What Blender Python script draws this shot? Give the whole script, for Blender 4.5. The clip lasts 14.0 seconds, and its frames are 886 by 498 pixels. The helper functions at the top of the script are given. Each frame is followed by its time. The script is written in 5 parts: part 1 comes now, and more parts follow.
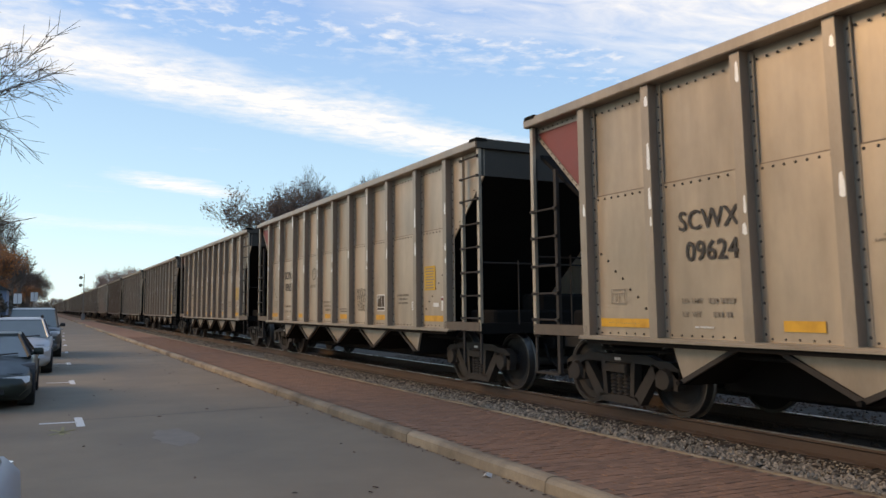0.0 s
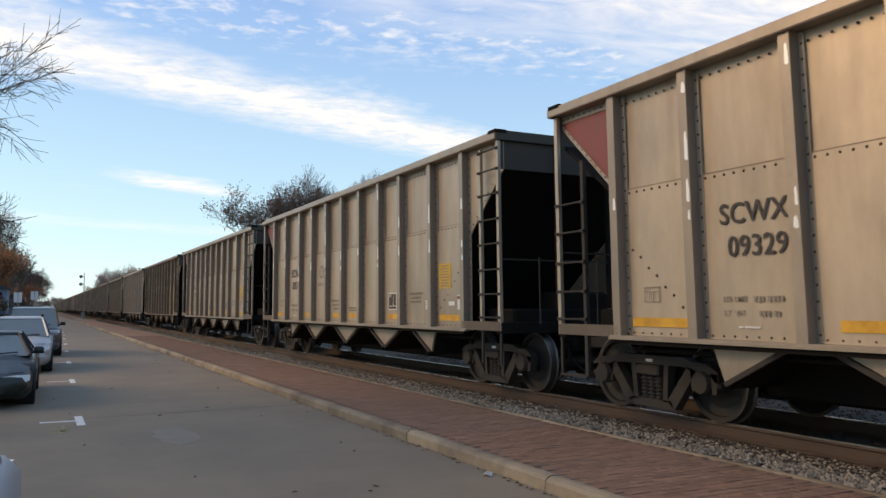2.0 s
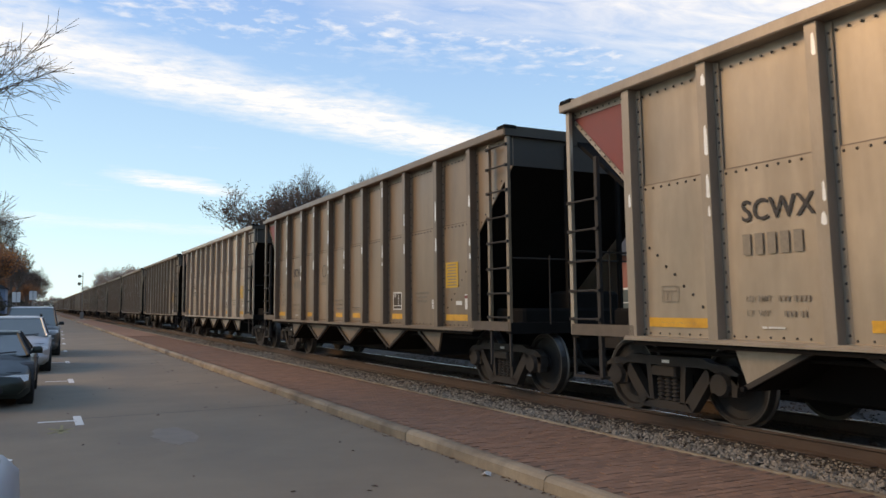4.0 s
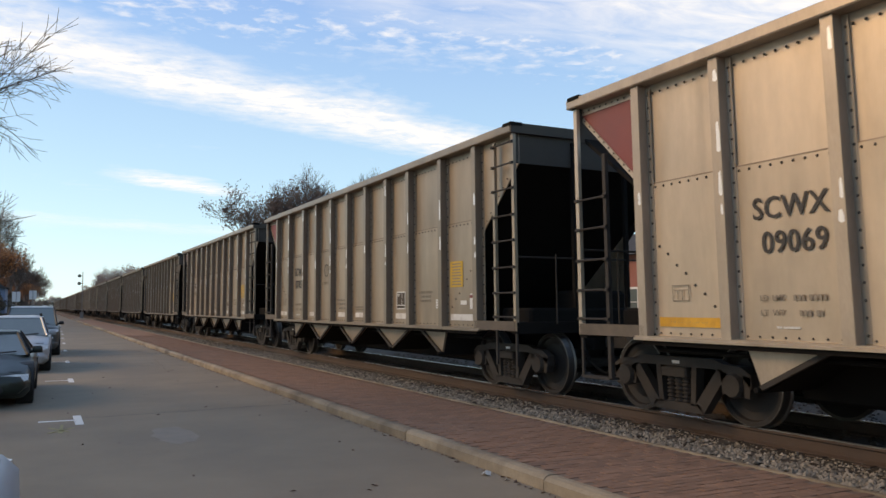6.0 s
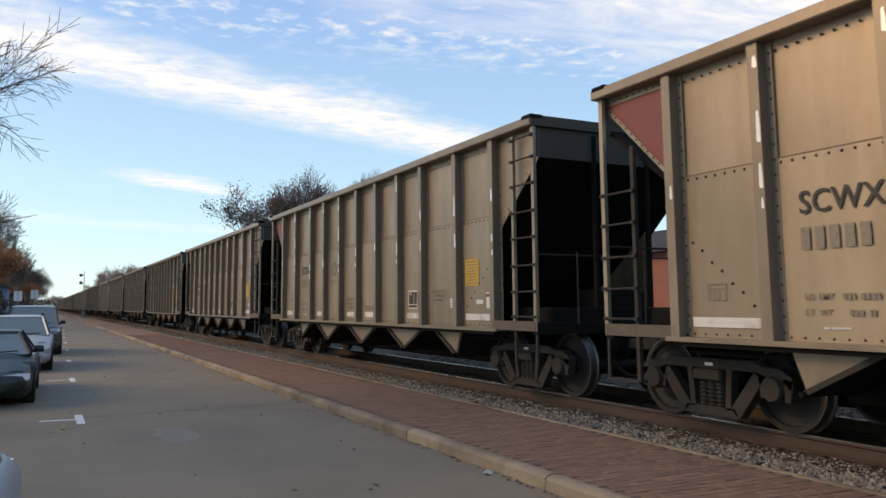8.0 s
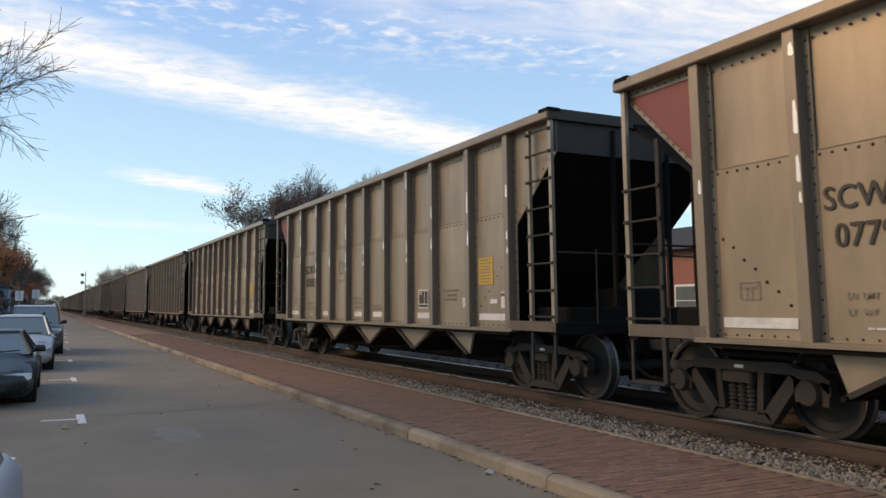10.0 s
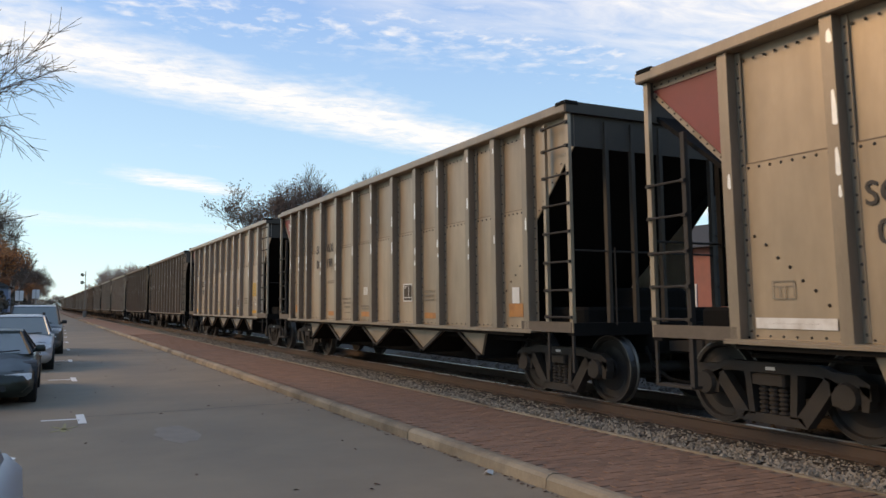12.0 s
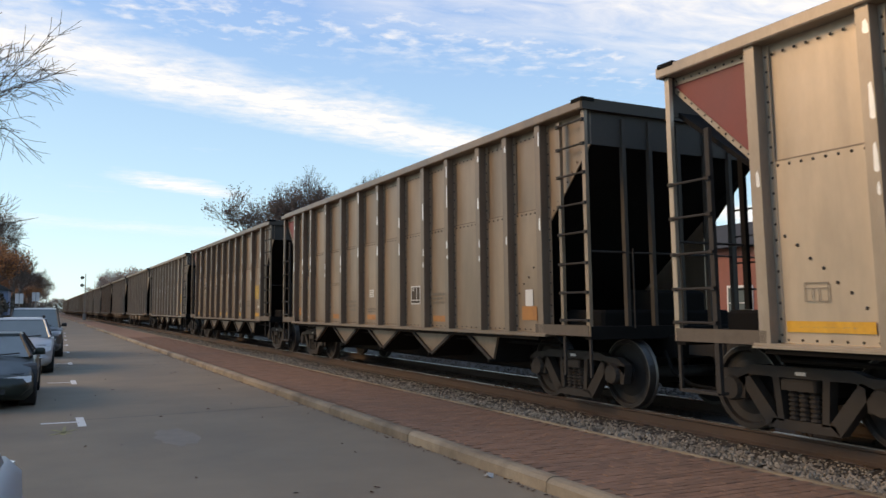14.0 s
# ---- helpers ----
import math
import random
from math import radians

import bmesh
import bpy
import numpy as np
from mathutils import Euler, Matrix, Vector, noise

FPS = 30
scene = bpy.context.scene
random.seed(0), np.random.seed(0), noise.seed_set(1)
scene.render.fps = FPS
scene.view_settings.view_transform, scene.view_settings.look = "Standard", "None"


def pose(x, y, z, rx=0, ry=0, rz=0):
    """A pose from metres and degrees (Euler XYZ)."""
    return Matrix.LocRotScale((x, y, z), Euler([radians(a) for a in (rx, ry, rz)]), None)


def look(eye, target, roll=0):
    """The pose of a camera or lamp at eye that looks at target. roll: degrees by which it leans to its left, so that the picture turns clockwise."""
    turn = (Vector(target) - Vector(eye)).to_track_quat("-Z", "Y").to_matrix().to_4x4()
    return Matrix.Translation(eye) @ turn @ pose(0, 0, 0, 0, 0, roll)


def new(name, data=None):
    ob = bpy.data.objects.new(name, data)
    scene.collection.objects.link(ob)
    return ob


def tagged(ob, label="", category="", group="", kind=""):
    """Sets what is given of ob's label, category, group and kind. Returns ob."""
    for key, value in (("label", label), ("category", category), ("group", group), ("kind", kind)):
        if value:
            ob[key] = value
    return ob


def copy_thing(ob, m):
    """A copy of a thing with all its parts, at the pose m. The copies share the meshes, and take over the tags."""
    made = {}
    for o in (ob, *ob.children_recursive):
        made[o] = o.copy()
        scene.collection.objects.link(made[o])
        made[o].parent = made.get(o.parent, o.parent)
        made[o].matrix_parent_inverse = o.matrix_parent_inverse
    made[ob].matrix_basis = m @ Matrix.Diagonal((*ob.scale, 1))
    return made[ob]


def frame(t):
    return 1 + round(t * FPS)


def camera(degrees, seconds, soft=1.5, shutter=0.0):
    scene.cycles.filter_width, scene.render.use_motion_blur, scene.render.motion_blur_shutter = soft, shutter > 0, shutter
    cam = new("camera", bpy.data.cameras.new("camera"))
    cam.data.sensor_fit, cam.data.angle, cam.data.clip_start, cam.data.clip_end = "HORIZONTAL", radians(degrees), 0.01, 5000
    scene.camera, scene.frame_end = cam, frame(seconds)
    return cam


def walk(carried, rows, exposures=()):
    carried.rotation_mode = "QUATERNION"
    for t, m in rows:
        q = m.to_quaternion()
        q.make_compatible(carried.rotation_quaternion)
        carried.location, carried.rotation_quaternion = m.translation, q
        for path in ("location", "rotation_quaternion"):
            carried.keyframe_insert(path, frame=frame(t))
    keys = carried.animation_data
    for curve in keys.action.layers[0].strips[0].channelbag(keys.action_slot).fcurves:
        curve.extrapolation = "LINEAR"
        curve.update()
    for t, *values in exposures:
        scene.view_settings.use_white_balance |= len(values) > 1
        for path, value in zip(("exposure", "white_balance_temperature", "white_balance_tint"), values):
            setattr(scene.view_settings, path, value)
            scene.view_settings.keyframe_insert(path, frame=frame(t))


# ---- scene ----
# camera: stands in the street, 1.5 m above the brick walk
EYE = (0.0, 0.0, 1.4975)
YAW, PITCH, ROLL = -26.40, 4.29, 0.0
cam = camera(57.4, 14.0, shutter=0.36)
scene.cycles.rolling_shutter_type, scene.cycles.rolling_shutter_duration = "TOP", 0.08    # rows are read out one after another
PX = 0.04003      # degrees of turn that shift the picture by one pixel
SWAY = [(0.0, 0.0, 0.0), (0.5, 3.5, -1.0), (1.0, 2.2, -1.0), (1.5, 2.0, -1.5), (2.0, 0.3, -2.0), (2.5, 0.0, -1.7), (3.0, -0.6, -2.0),
        (5.5, -2.5, -3.0), (6.0, -2.0, -3.3), (7.0, -1.3, -3.7), (9.5, 2.2, -5.0), (13.0, 2.2, -5.0), (13.5, 2.2, 0.0), (14.0, 2.2, 0.0)]
walk(cam, [(t, pose(*EYE, 90 + PITCH + dy * PX, ROLL, YAW + dx * PX)) for t, dx, dy in SWAY], [(0.0, 0.34, 9300, 12), (14.0, 0.34, 9300, 12)])

# ---- world and light ----
SUN_AZ, SUN_EL = -62.0, 30.0     # azimuth from the track's direction, clockwise; elevation


def cloud_world():
    w = bpy.data.worlds.new("sky")
    scene.world = w
    w.use_nodes = True
    nt = w.node_tree
    N, L = nt.nodes, nt.links
    N.clear()
    out = N.new("ShaderNodeOutputWorld")
    bg = N.new("ShaderNodeBackground")
    sky = N.new("ShaderNodeTexSky")
    sky.sky_type = "NISHITA"
    sky.sun_disc = False
    sky.sun_elevation = radians(SUN_EL)
    sky.sun_rotation = radians(SUN_AZ)
    sky.air_density, sky.dust_density, sky.ozone_density = 1.0, 0.2, 2.0
    sep = N.new("ShaderNodeSeparateXYZ")
    tc = N.new("ShaderNodeTexCoord")
    L.new(tc.outputs["Generated"], sep.inputs[0])

    def m(op, a, b=None, c=None, clamp=False):
        n = N.new("ShaderNodeMath")
        n.operation, n.use_clamp = op, clamp
        for i, v in enumerate((a, b, c)):
            if v is None:
                continue
            if isinstance(v, (int, float)):
                n.inputs[i].default_value = v
            else:
                L.new(v, n.inputs[i])
        return n.outputs[0]

    zc = m("MAXIMUM", sep.outputs[2], 0.03)
    u = m("DIVIDE", sep.outputs[0], zc)
    v = m("DIVIDE", sep.outputs[1], zc)
    comb = N.new("ShaderNodeCombineXYZ")
    L.new(u, comb.inputs[0]), L.new(v, comb.inputs[1])

    def noise_tex(scale, detail, rough, distort=0.0, stretch=(1, 1, 1), rot=0.0):
        mp = N.new("ShaderNodeMapping")
        mp.inputs["Scale"].default_value = stretch
        mp.inputs["Rotation"].default_value = (0, 0, rot)
        L.new(comb.outputs[0], mp.inputs[0])
        t = N.new("ShaderNodeTexNoise")
        t.inputs["Scale"].default_value, t.inputs["Detail"].default_value = scale, detail
        t.inputs["Roughness"].default_value, t.inputs["Distortion"].default_value = rough, distort
        L.new(mp.outputs[0], t.inputs["Vector"])
        return t.outputs[0]

    big = noise_tex(1.1, 5, 0.6, 0.3)
    fine = noise_tex(6.5, 7, 0.66, 0.25, (1.0, 1.25, 1), radians(25))
    puff = noise_tex(11.0, 4, 0.55, 0.2)
    wob = m("MULTIPLY", m("SUBTRACT", big, 0.5), 0.7)

    def band(du, dv, centre, width):
        """A streak of cloud along a line du * u + dv * v = centre in the cloud plane."""
        d = m("ADD", m("ADD", m("MULTIPLY", u, du), m("MULTIPLY", v, dv)), wob)
        return m("SUBTRACT", 1.0, m("DIVIDE", m("ABSOLUTE", m("SUBTRACT", d, centre)), width), clamp=True)

    b1 = band(-0.43, 1.0, 3.40, 0.62)
    soft = noise_tex(2.6, 6, 0.62, 0.5, (1.0, 2.2, 1), radians(-18))
    b2 = m("MULTIPLY", band(-0.05, 1.0, 1.70, 1.15), m("MULTIPLY", m("SUBTRACT", u, 0.6, clamp=True), 2.6, clamp=True))
    b3 = m("MULTIPLY", band(-0.56, 1.0, 6.2, 0.5), m("MULTIPLY", m("SUBTRACT", u, 0.3, clamp=True), m("SUBTRACT", 1.75, u, clamp=True)))
    b4 = m("MULTIPLY", band(-0.3, 1.0, 10.2, 1.3), 0.34)
    lines = m("MAXIMUM", b1, m("MAXIMUM", m("MULTIPLY", b3, 1.9), b4))
    b5 = m("MULTIPLY", band(0.1, 1.0, 2.75, 0.55), m("SUBTRACT", m("MULTIPLY", puff, 3.2), 1.35, clamp=True))
    lines = m("MAXIMUM", lines, m("MULTIPLY", b5, 0.75))
    veil = m("MULTIPLY", m("SUBTRACT", big, 0.46, clamp=True), 0.8)
    mask = m("MULTIPLY", m("ADD", lines, veil), m("ADD", m("MULTIPLY", fine, 2.4), -0.25), clamp=True)
    mask = m("MAXIMUM", mask, m("MULTIPLY", b2, m("ADD", m("MULTIPLY", soft, 2.1), -0.26), clamp=True))
    ramp = N.new("ShaderNodeMapRange")
    ramp.inputs["From Min"].default_value, ramp.inputs["From Max"].default_value = 0.12, 0.95
    L.new(mask, ramp.inputs["Value"])
    fade = m("MULTIPLY", ramp.outputs[0], m("MULTIPLY", m("SUBTRACT", sep.outputs[2], 0.035, clamp=True), 14.0, clamp=True))
    mix = N.new("ShaderNodeMix")
    mix.data_type = "RGBA"
    tint = N.new("ShaderNodeMix")
    tint.data_type, tint.blend_type = "RGBA", "MULTIPLY"
    tint.inputs["Factor"].default_value = 1.0
    # thin haze evens out the clear sky from horizon to zenith
    haze = N.new("ShaderNodeValToRGB")
    haze.color_ramp.elements[0].position, haze.color_ramp.elements[0].color = 0.04, HAZE[0]
    haze.color_ramp.elements[1].position, haze.color_ramp.elements[1].color = 0.36, HAZE[1]
    top = haze.color_ramp.elements.new(1.0)
    top.color = HAZE[2]
    L.new(sep.outputs[2], haze.inputs[0])
    lift = N.new("ShaderNodeVectorMath")
    lift.operation = "SCALE"
    lift.inputs["Scale"].default_value = 10.0
    L.new(haze.outputs[0], lift.inputs[0])
    tint.blend_type = "MIX"
    tint.inputs["Factor"].default_value = 0.72
    L.new(sky.outputs[0], tint.inputs["A"])
    L.new(lift.outputs[0], tint.inputs["B"])
    L.new(tint.outputs["Result"], mix.inputs["A"])
    mix.inputs["B"].default_value = CLOUD
    L.new(m("MULTIPLY", fade, 0.92), mix.inputs["Factor"])
    L.new(mix.outputs["Result"], bg.inputs[0])
    bg.inputs["Strength"].default_value = SKY_STRENGTH
    L.new(bg.outputs[0], out.inputs[0])


SKY_STRENGTH = 0.15
HAZE = ((0.27, 0.53, 0.80, 1), (0.135, 0.30, 0.70, 1), (0.11, 0.21, 0.42, 1))
CLOUD = (4.95, 5.65, 7.0, 1)
cloud_world()
sun = new("sun", bpy.data.lights.new("sun", "SUN"))
sun.data.energy, sun.data.angle, sun.data.color = 1.3, radians(25), (1.0, 0.74, 0.44)
_a, _e = radians(SUN_AZ), radians(SUN_EL)
sun.matrix_world = look((0, 0, 0), (-math.sin(_a) * math.cos(_e), -math.cos(_a) * math.cos(_e), -math.sin(_e)))


# ---- materials ----
def material(name, color, rough=0.7, metal=0.0, var=0.25, scale=6.0, fine=60.0, bump=0.15, tint=False, stretch=(1, 1, 1), dirt=None, dirt_amount=0.4,
             rand=0.0, spec=0.5, coat=0.0, island=False, streak=0.0):
    """Procedural surface: base colour with broad stains and fine grain, relief, and gloss that varies with the stains."""
    mt = bpy.data.materials.new(name)
    mt.use_nodes = True
    nt = mt.node_tree
    N, L = nt.nodes, nt.links
    bs = N["Principled BSDF"]
    tc = N.new("ShaderNodeTexCoord")
    mp = N.new("ShaderNodeMapping")
    mp.inputs["Scale"].default_value = stretch
    L.new(tc.outputs["Object"], mp.inputs[0])
    info = N.new("ShaderNodeObjectInfo")
    shift = N.new("ShaderNodeVectorMath")
    shift.operation = "MULTIPLY_ADD"
    L.new(info.outputs["Random"], shift.inputs[0])
    shift.inputs[1].default_value = (37.0, 91.0, 53.0)
    L.new(mp.outputs[0], shift.inputs[2])

    def tex(s, d):
        t = N.new("ShaderNodeTexNoise")
        t.inputs["Scale"].default_value, t.inputs["Detail"].default_value, t.inputs["Roughness"].default_value = s, d, 0.6
        L.new(shift.outputs[0], t.inputs["Vector"])
        return t.outputs[0]

    n1, n2 = tex(scale, 4), tex(fine, 3)
    base = N.new("ShaderNodeMix")
    base.data_type = "RGBA"
    lo = [c * (1 - var) for c in color]
    hi = [min(1, c * (1 + var)) for c in color]
    base.inputs["A"].default_value, base.inputs["B"].default_value = (*lo, 1), (*hi, 1)
    add = N.new("ShaderNodeMath")
    add.operation = "MULTIPLY_ADD"
    L.new(n2, add.inputs[0])
    add.inputs[1].default_value = 0.45
    sub = N.new("ShaderNodeMath")
    sub.operation = "MULTIPLY_ADD"
    L.new(n1, sub.inputs[0])
    sub.inputs[1].default_value, sub.inputs[2].default_value = 1.3, -0.38
    L.new(sub.outputs[0], add.inputs[2])
    L.new(add.outputs[0], base.inputs["Factor"])
    col = base.outputs["Result"]
    if dirt:
        n3 = tex(scale * 0.37, 6)
        mr = N.new("ShaderNodeMapRange")
        mr.inputs["From Min"].default_value, mr.inputs["From Max"].default_value = 0.46, 0.70
        mr.inputs["To Max"].default_value = dirt_amount
        L.new(n3, mr.inputs["Value"])
        dm = N.new("ShaderNodeMix")
        dm.data_type = "RGBA"
        dm.inputs["B"].default_value = (*dirt, 1)
        L.new(mr.outputs[0], dm.inputs["Factor"])
        L.new(col, dm.inputs["A"])
        col = dm.outputs["Result"]
    if streak:
        # runs of grime down the sheet, and broad clean patches
        sm = N.new("ShaderNodeMapping")
        sm.inputs["Scale"].default_value = (1, 2.6, 0.45)
        L.new(tc.outputs["Object"], sm.inputs[0])
        st = N.new("ShaderNodeTexNoise")
        st.inputs["Scale"].default_value, st.inputs["Detail"].default_value = 1.6, 5
        L.new(sm.outputs[0], st.inputs["Vector"])
        big = tex(0.55, 3)
        mu = N.new("ShaderNodeMath")
        mu.operation = "MULTIPLY"
        L.new(st.outputs[0], mu.inputs[0]), L.new(big, mu.inputs[1])
        mr = N.new("ShaderNodeMapRange")
        mr.inputs["From Min"].default_value, mr.inputs["From Max"].default_value = 0.14, 0.38
        mr.inputs["To Min"].default_value, mr.inputs["To Max"].default_value = 1 + streak * 0.45, 1 - streak * 0.75
        L.new(mu.outputs[0], mr.inputs["Value"])
        hv = N.new("ShaderNodeHueSaturation")
        L.new(mr.outputs[0], hv.inputs["Value"]), L.new(col, hv.inputs["Color"])
        col = hv.outputs["Color"]
    if rand or island:
        hs = N.new("ShaderNodeHueSaturation")
        mr = N.new("ShaderNodeMapRange")
        if island:
            g = N.new("ShaderNodeNewGeometry")
            L.new(g.outputs["Random Per Island"], mr.inputs["Value"])
        else:
            L.new(info.outputs["Random"], mr.inputs["Value"])
        mr.inputs["To Min"].default_value, mr.inputs["To Max"].default_value = 1 - rand, 1 + rand
        L.new(mr.outputs[0], hs.inputs["Value"])
        L.new(col, hs.inputs["Color"])
        col = hs.outputs["Color"]
    if tint:
        tm = N.new("ShaderNodeMix")
        tm.data_type, tm.blend_type = "RGBA", "MULTIPLY"
        tm.inputs["Factor"].default_value = 1.0
        L.new(col, tm.inputs["A"]), L.new(info.outputs["Color"], tm.inputs["B"])
        col = tm.outputs["Result"]
    L.new(col, bs.inputs["Base Color"])
    rr = N.new("ShaderNodeMapRange")
    rr.inputs["To Min"].default_value, rr.inputs["To Max"].default_value = max(0.03, rough - 0.12), min(1, rough + 0.12)
    L.new(n1, rr.inputs["Value"])
    L.new(rr.outputs[0], bs.inputs["Roughness"])
    bs.inputs["Metallic"].default_value = metal
    bs.inputs["Specular IOR Level"].default_value = spec
    bs.inputs["Coat Weight"].default_value = coat
    if bump:
        bp = N.new("ShaderNodeBump")
        bp.inputs["Strength"].default_value, bp.inputs["Distance"].default_value = bump, 0.01
        L.new(add.outputs[0], bp.inputs["Height"])
        L.new(bp.outputs[0], bs.inputs["Normal"])
    return mt


M = {}
M["alu"] = material("dusty_aluminium", (0.455, 0.362, 0.272), 0.38, 0.36, 0.17, 0.9, 11, 0.05, tint=True, stretch=(1, 1, 0.6), dirt=(0.27, 0.222, 0.172), dirt_amount=0.5, rand=0.05, streak=0.22)
M["post"] = material("worn_aluminium_post", (0.345, 0.282, 0.222), 0.40, 0.38, 0.28, 3.0, 50, 0.08, tint=True, stretch=(1, 1, 0.3), dirt=(0.24, 0.19, 0.14))
# post flanks' shade put into the colour; lap joints share this tone
M["darkalu"] = material("darkened_aluminium", (0.255, 0.190, 0.142), 0.6, 0.15, 0.3, 4.0, 50, 0.1, tint=True, stretch=(1, 1, 0.3), dirt=(0.20, 0.165, 0.13))
# bright colour that stands in for sky glints on the posts
M["bare"] = material("painted_glint_aluminium", (0.86, 0.84, 0.80), 0.35, 0.3, 0.08, 10, 60, 0.2)
M["red"] = material("faded_red_paint", (0.23, 0.045, 0.04), 0.5, 0.0, 0.15, 2.5, 60, 0.05, dirt=(0.16, 0.05, 0.04))
M["black"] = material("black_steel", (0.011, 0.0095, 0.0085), 0.9, 0.0, 0.35, 2.5, 40, 0.15, dirt=(0.018, 0.015, 0.0125), spec=0.15)
M["endgrey"] = material("grey_end_sheet", (0.068, 0.052, 0.038), 0.75, 0.05, 0.3, 2.0, 40, 0.1, dirt=(0.05, 0.045, 0.04))
M["steel"] = material("grimy_cast_steel", (0.034, 0.028, 0.024), 0.75, 0.1, 0.35, 6, 60, 0.3, dirt=(0.052, 0.041, 0.034))
M["wheel"] = material("dusty_wheel_steel", (0.022, 0.018, 0.016), 0.7, 0.1, 0.25, 5, 60, 0.15)
M["tread"] = material("polished_tread_steel", (0.14, 0.13, 0.12), 0.4, 0.8, 0.15, 8, 60, 0.05)
M["rivet"] = material("dark_rivet_steel", (0.055, 0.045, 0.038), 0.6, 0.3, 0.2, 20, 80, 0.0)
M["grimy"] = material("grimy_grey_bracket", (0.13, 0.10, 0.075), 0.7, 0.05, 0.3, 5, 50, 0.1)
M["stripe"] = material("reflective_tape", (0.95, 0.90, 0.88), 0.5, 0.0, 0.16, 9, 60, 0.03, tint=True, dirt=(0.50, 0.42, 0.36), dirt_amount=0.7)
M["ink"] = material("stencil_paint", (0.035, 0.03, 0.028), 0.6, 0.0, 0.2, 8, 60, 0.0, tint=False)
M["fadedink"] = material("faded_stencil_paint", (0.25, 0.205, 0.155), 0.6, 0.0, 0.3, 20, 60, 0.0)
M["white"] = material("weathered_white_paint", (0.72, 0.70, 0.66), 0.55, 0.0, 0.1, 5, 60, 0.05)
M["sticker"] = material("yellow_sticker", (0.62, 0.36, 0.03), 0.5, 0.0, 0.1, 6, 60, 0.02, dirt=(0.45, 0.33, 0.15))
M["asphalt"] = material("worn_asphalt", (0.246, 0.196, 0.139), 0.82, 0.0, 0.28, 0.7, 110, 0.35, dirt=(0.16, 0.130, 0.098), dirt_amount=0.5)
M["patch"] = material("asphalt_sealer", (0.052, 0.049, 0.046), 0.8, 0.0, 0.2, 3, 90, 0.2)
M["kerb"] = material("old_concrete_kerb", (0.32, 0.25, 0.172), 0.88, 0.0, 0.38, 2.2, 45, 0.8, rand=0.14, dirt=(0.11, 0.08, 0.055), dirt_amount=0.85)
M["brick"] = material("red_paver_brick", (0.262, 0.146, 0.095), 0.88, 0.0, 0.3, 8, 70, 0.3, rand=0.16, dirt=(0.17, 0.105, 0.075), dirt_amount=0.6)
M["brickstuff"] = material("red_paver_brick_far", (0.275, 0.148, 0.093), 0.85, 0.0, 0.25, 3, 70, 0.3, rand=0.11, island=True, dirt=(0.20, 0.125, 0.09))
M["sand"] = material("joint_sand", (0.19, 0.13, 0.095), 0.95, 0.0, 0.25, 5, 90, 0.3)
# the train's shadow is put into the bed's dark base colour
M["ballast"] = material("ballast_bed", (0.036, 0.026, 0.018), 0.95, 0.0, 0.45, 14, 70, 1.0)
M["stone"] = material("ballast_stone", (0.235, 0.195, 0.15), 0.9, 0.0, 0.3, 18, 80, 0.3, rand=0.55, island=True)
# ballast stones again, coloured dark for the shade under the wagons
M["darkstone"] = material("shade_dark_ballast", (0.050, 0.034, 0.023), 0.9, 0.0, 0.3, 18, 80, 0.3, rand=0.5, island=True)
M["rail"] = material("rusty_rail_web", (0.085, 0.055, 0.040), 0.85, 0.1, 0.3, 4, 70, 0.3, stretch=(1, 0.2, 1))
M["railtop"] = material("polished_rail_head", (0.42, 0.40, 0.38), 0.28, 1.0, 0.1, 5, 60, 0.05, stretch=(1, 0.1, 1))
M["tie"] = material("creosoted_timber", (0.05, 0.038, 0.03), 0.9, 0.0, 0.35, 4, 60, 0.6, stretch=(0.2, 1, 1), rand=0.3)
M["ground"] = material("dry_earth_and_grass", (0.085, 0.075, 0.045), 0.95, 0.0, 0.35, 0.4, 20, 0.5)
M["bark"] = material("grey_brown_bark", (0.085, 0.068, 0.056), 0.9, 0.0, 0.3, 5, 40, 0.5)
M["twig"] = material("bare_twigs", (0.115, 0.088, 0.075), 0.9, 0.0, 0.25, 3, 30, 0.0)
M["darktwig"] = material("dark_twigs", (0.048, 0.038, 0.034), 0.9, 0.0, 0.25, 3, 30, 0.0)
M["leaf"] = material("orange_autumn_leaf", (0.34, 0.125, 0.04), 0.8, 0.0, 0.3, 3, 30, 0.0, rand=0.4, island=True)
M["brownleaf"] = material("brown_clinging_leaf", (0.15, 0.09, 0.068), 0.85, 0.0, 0.3, 3, 30, 0.0, rand=0.4, island=True)
M["needle"] = material("dark_green_needles", (0.035, 0.055, 0.028), 0.8, 0.0, 0.3, 3, 30, 0.0, rand=0.4, island=True)
# distance haze is put into the two lightened colours below
M["fartwig"] = material("hazy_far_twigs", (0.34, 0.25, 0.21), 0.9, 0.0, 0.25, 1, 10, 0.0)
M["hedge"] = material("dark_evergreen_hedge", (0.075, 0.062, 0.045), 0.9, 0.0, 0.4, 3, 30, 0.3, rand=0.4, island=True)


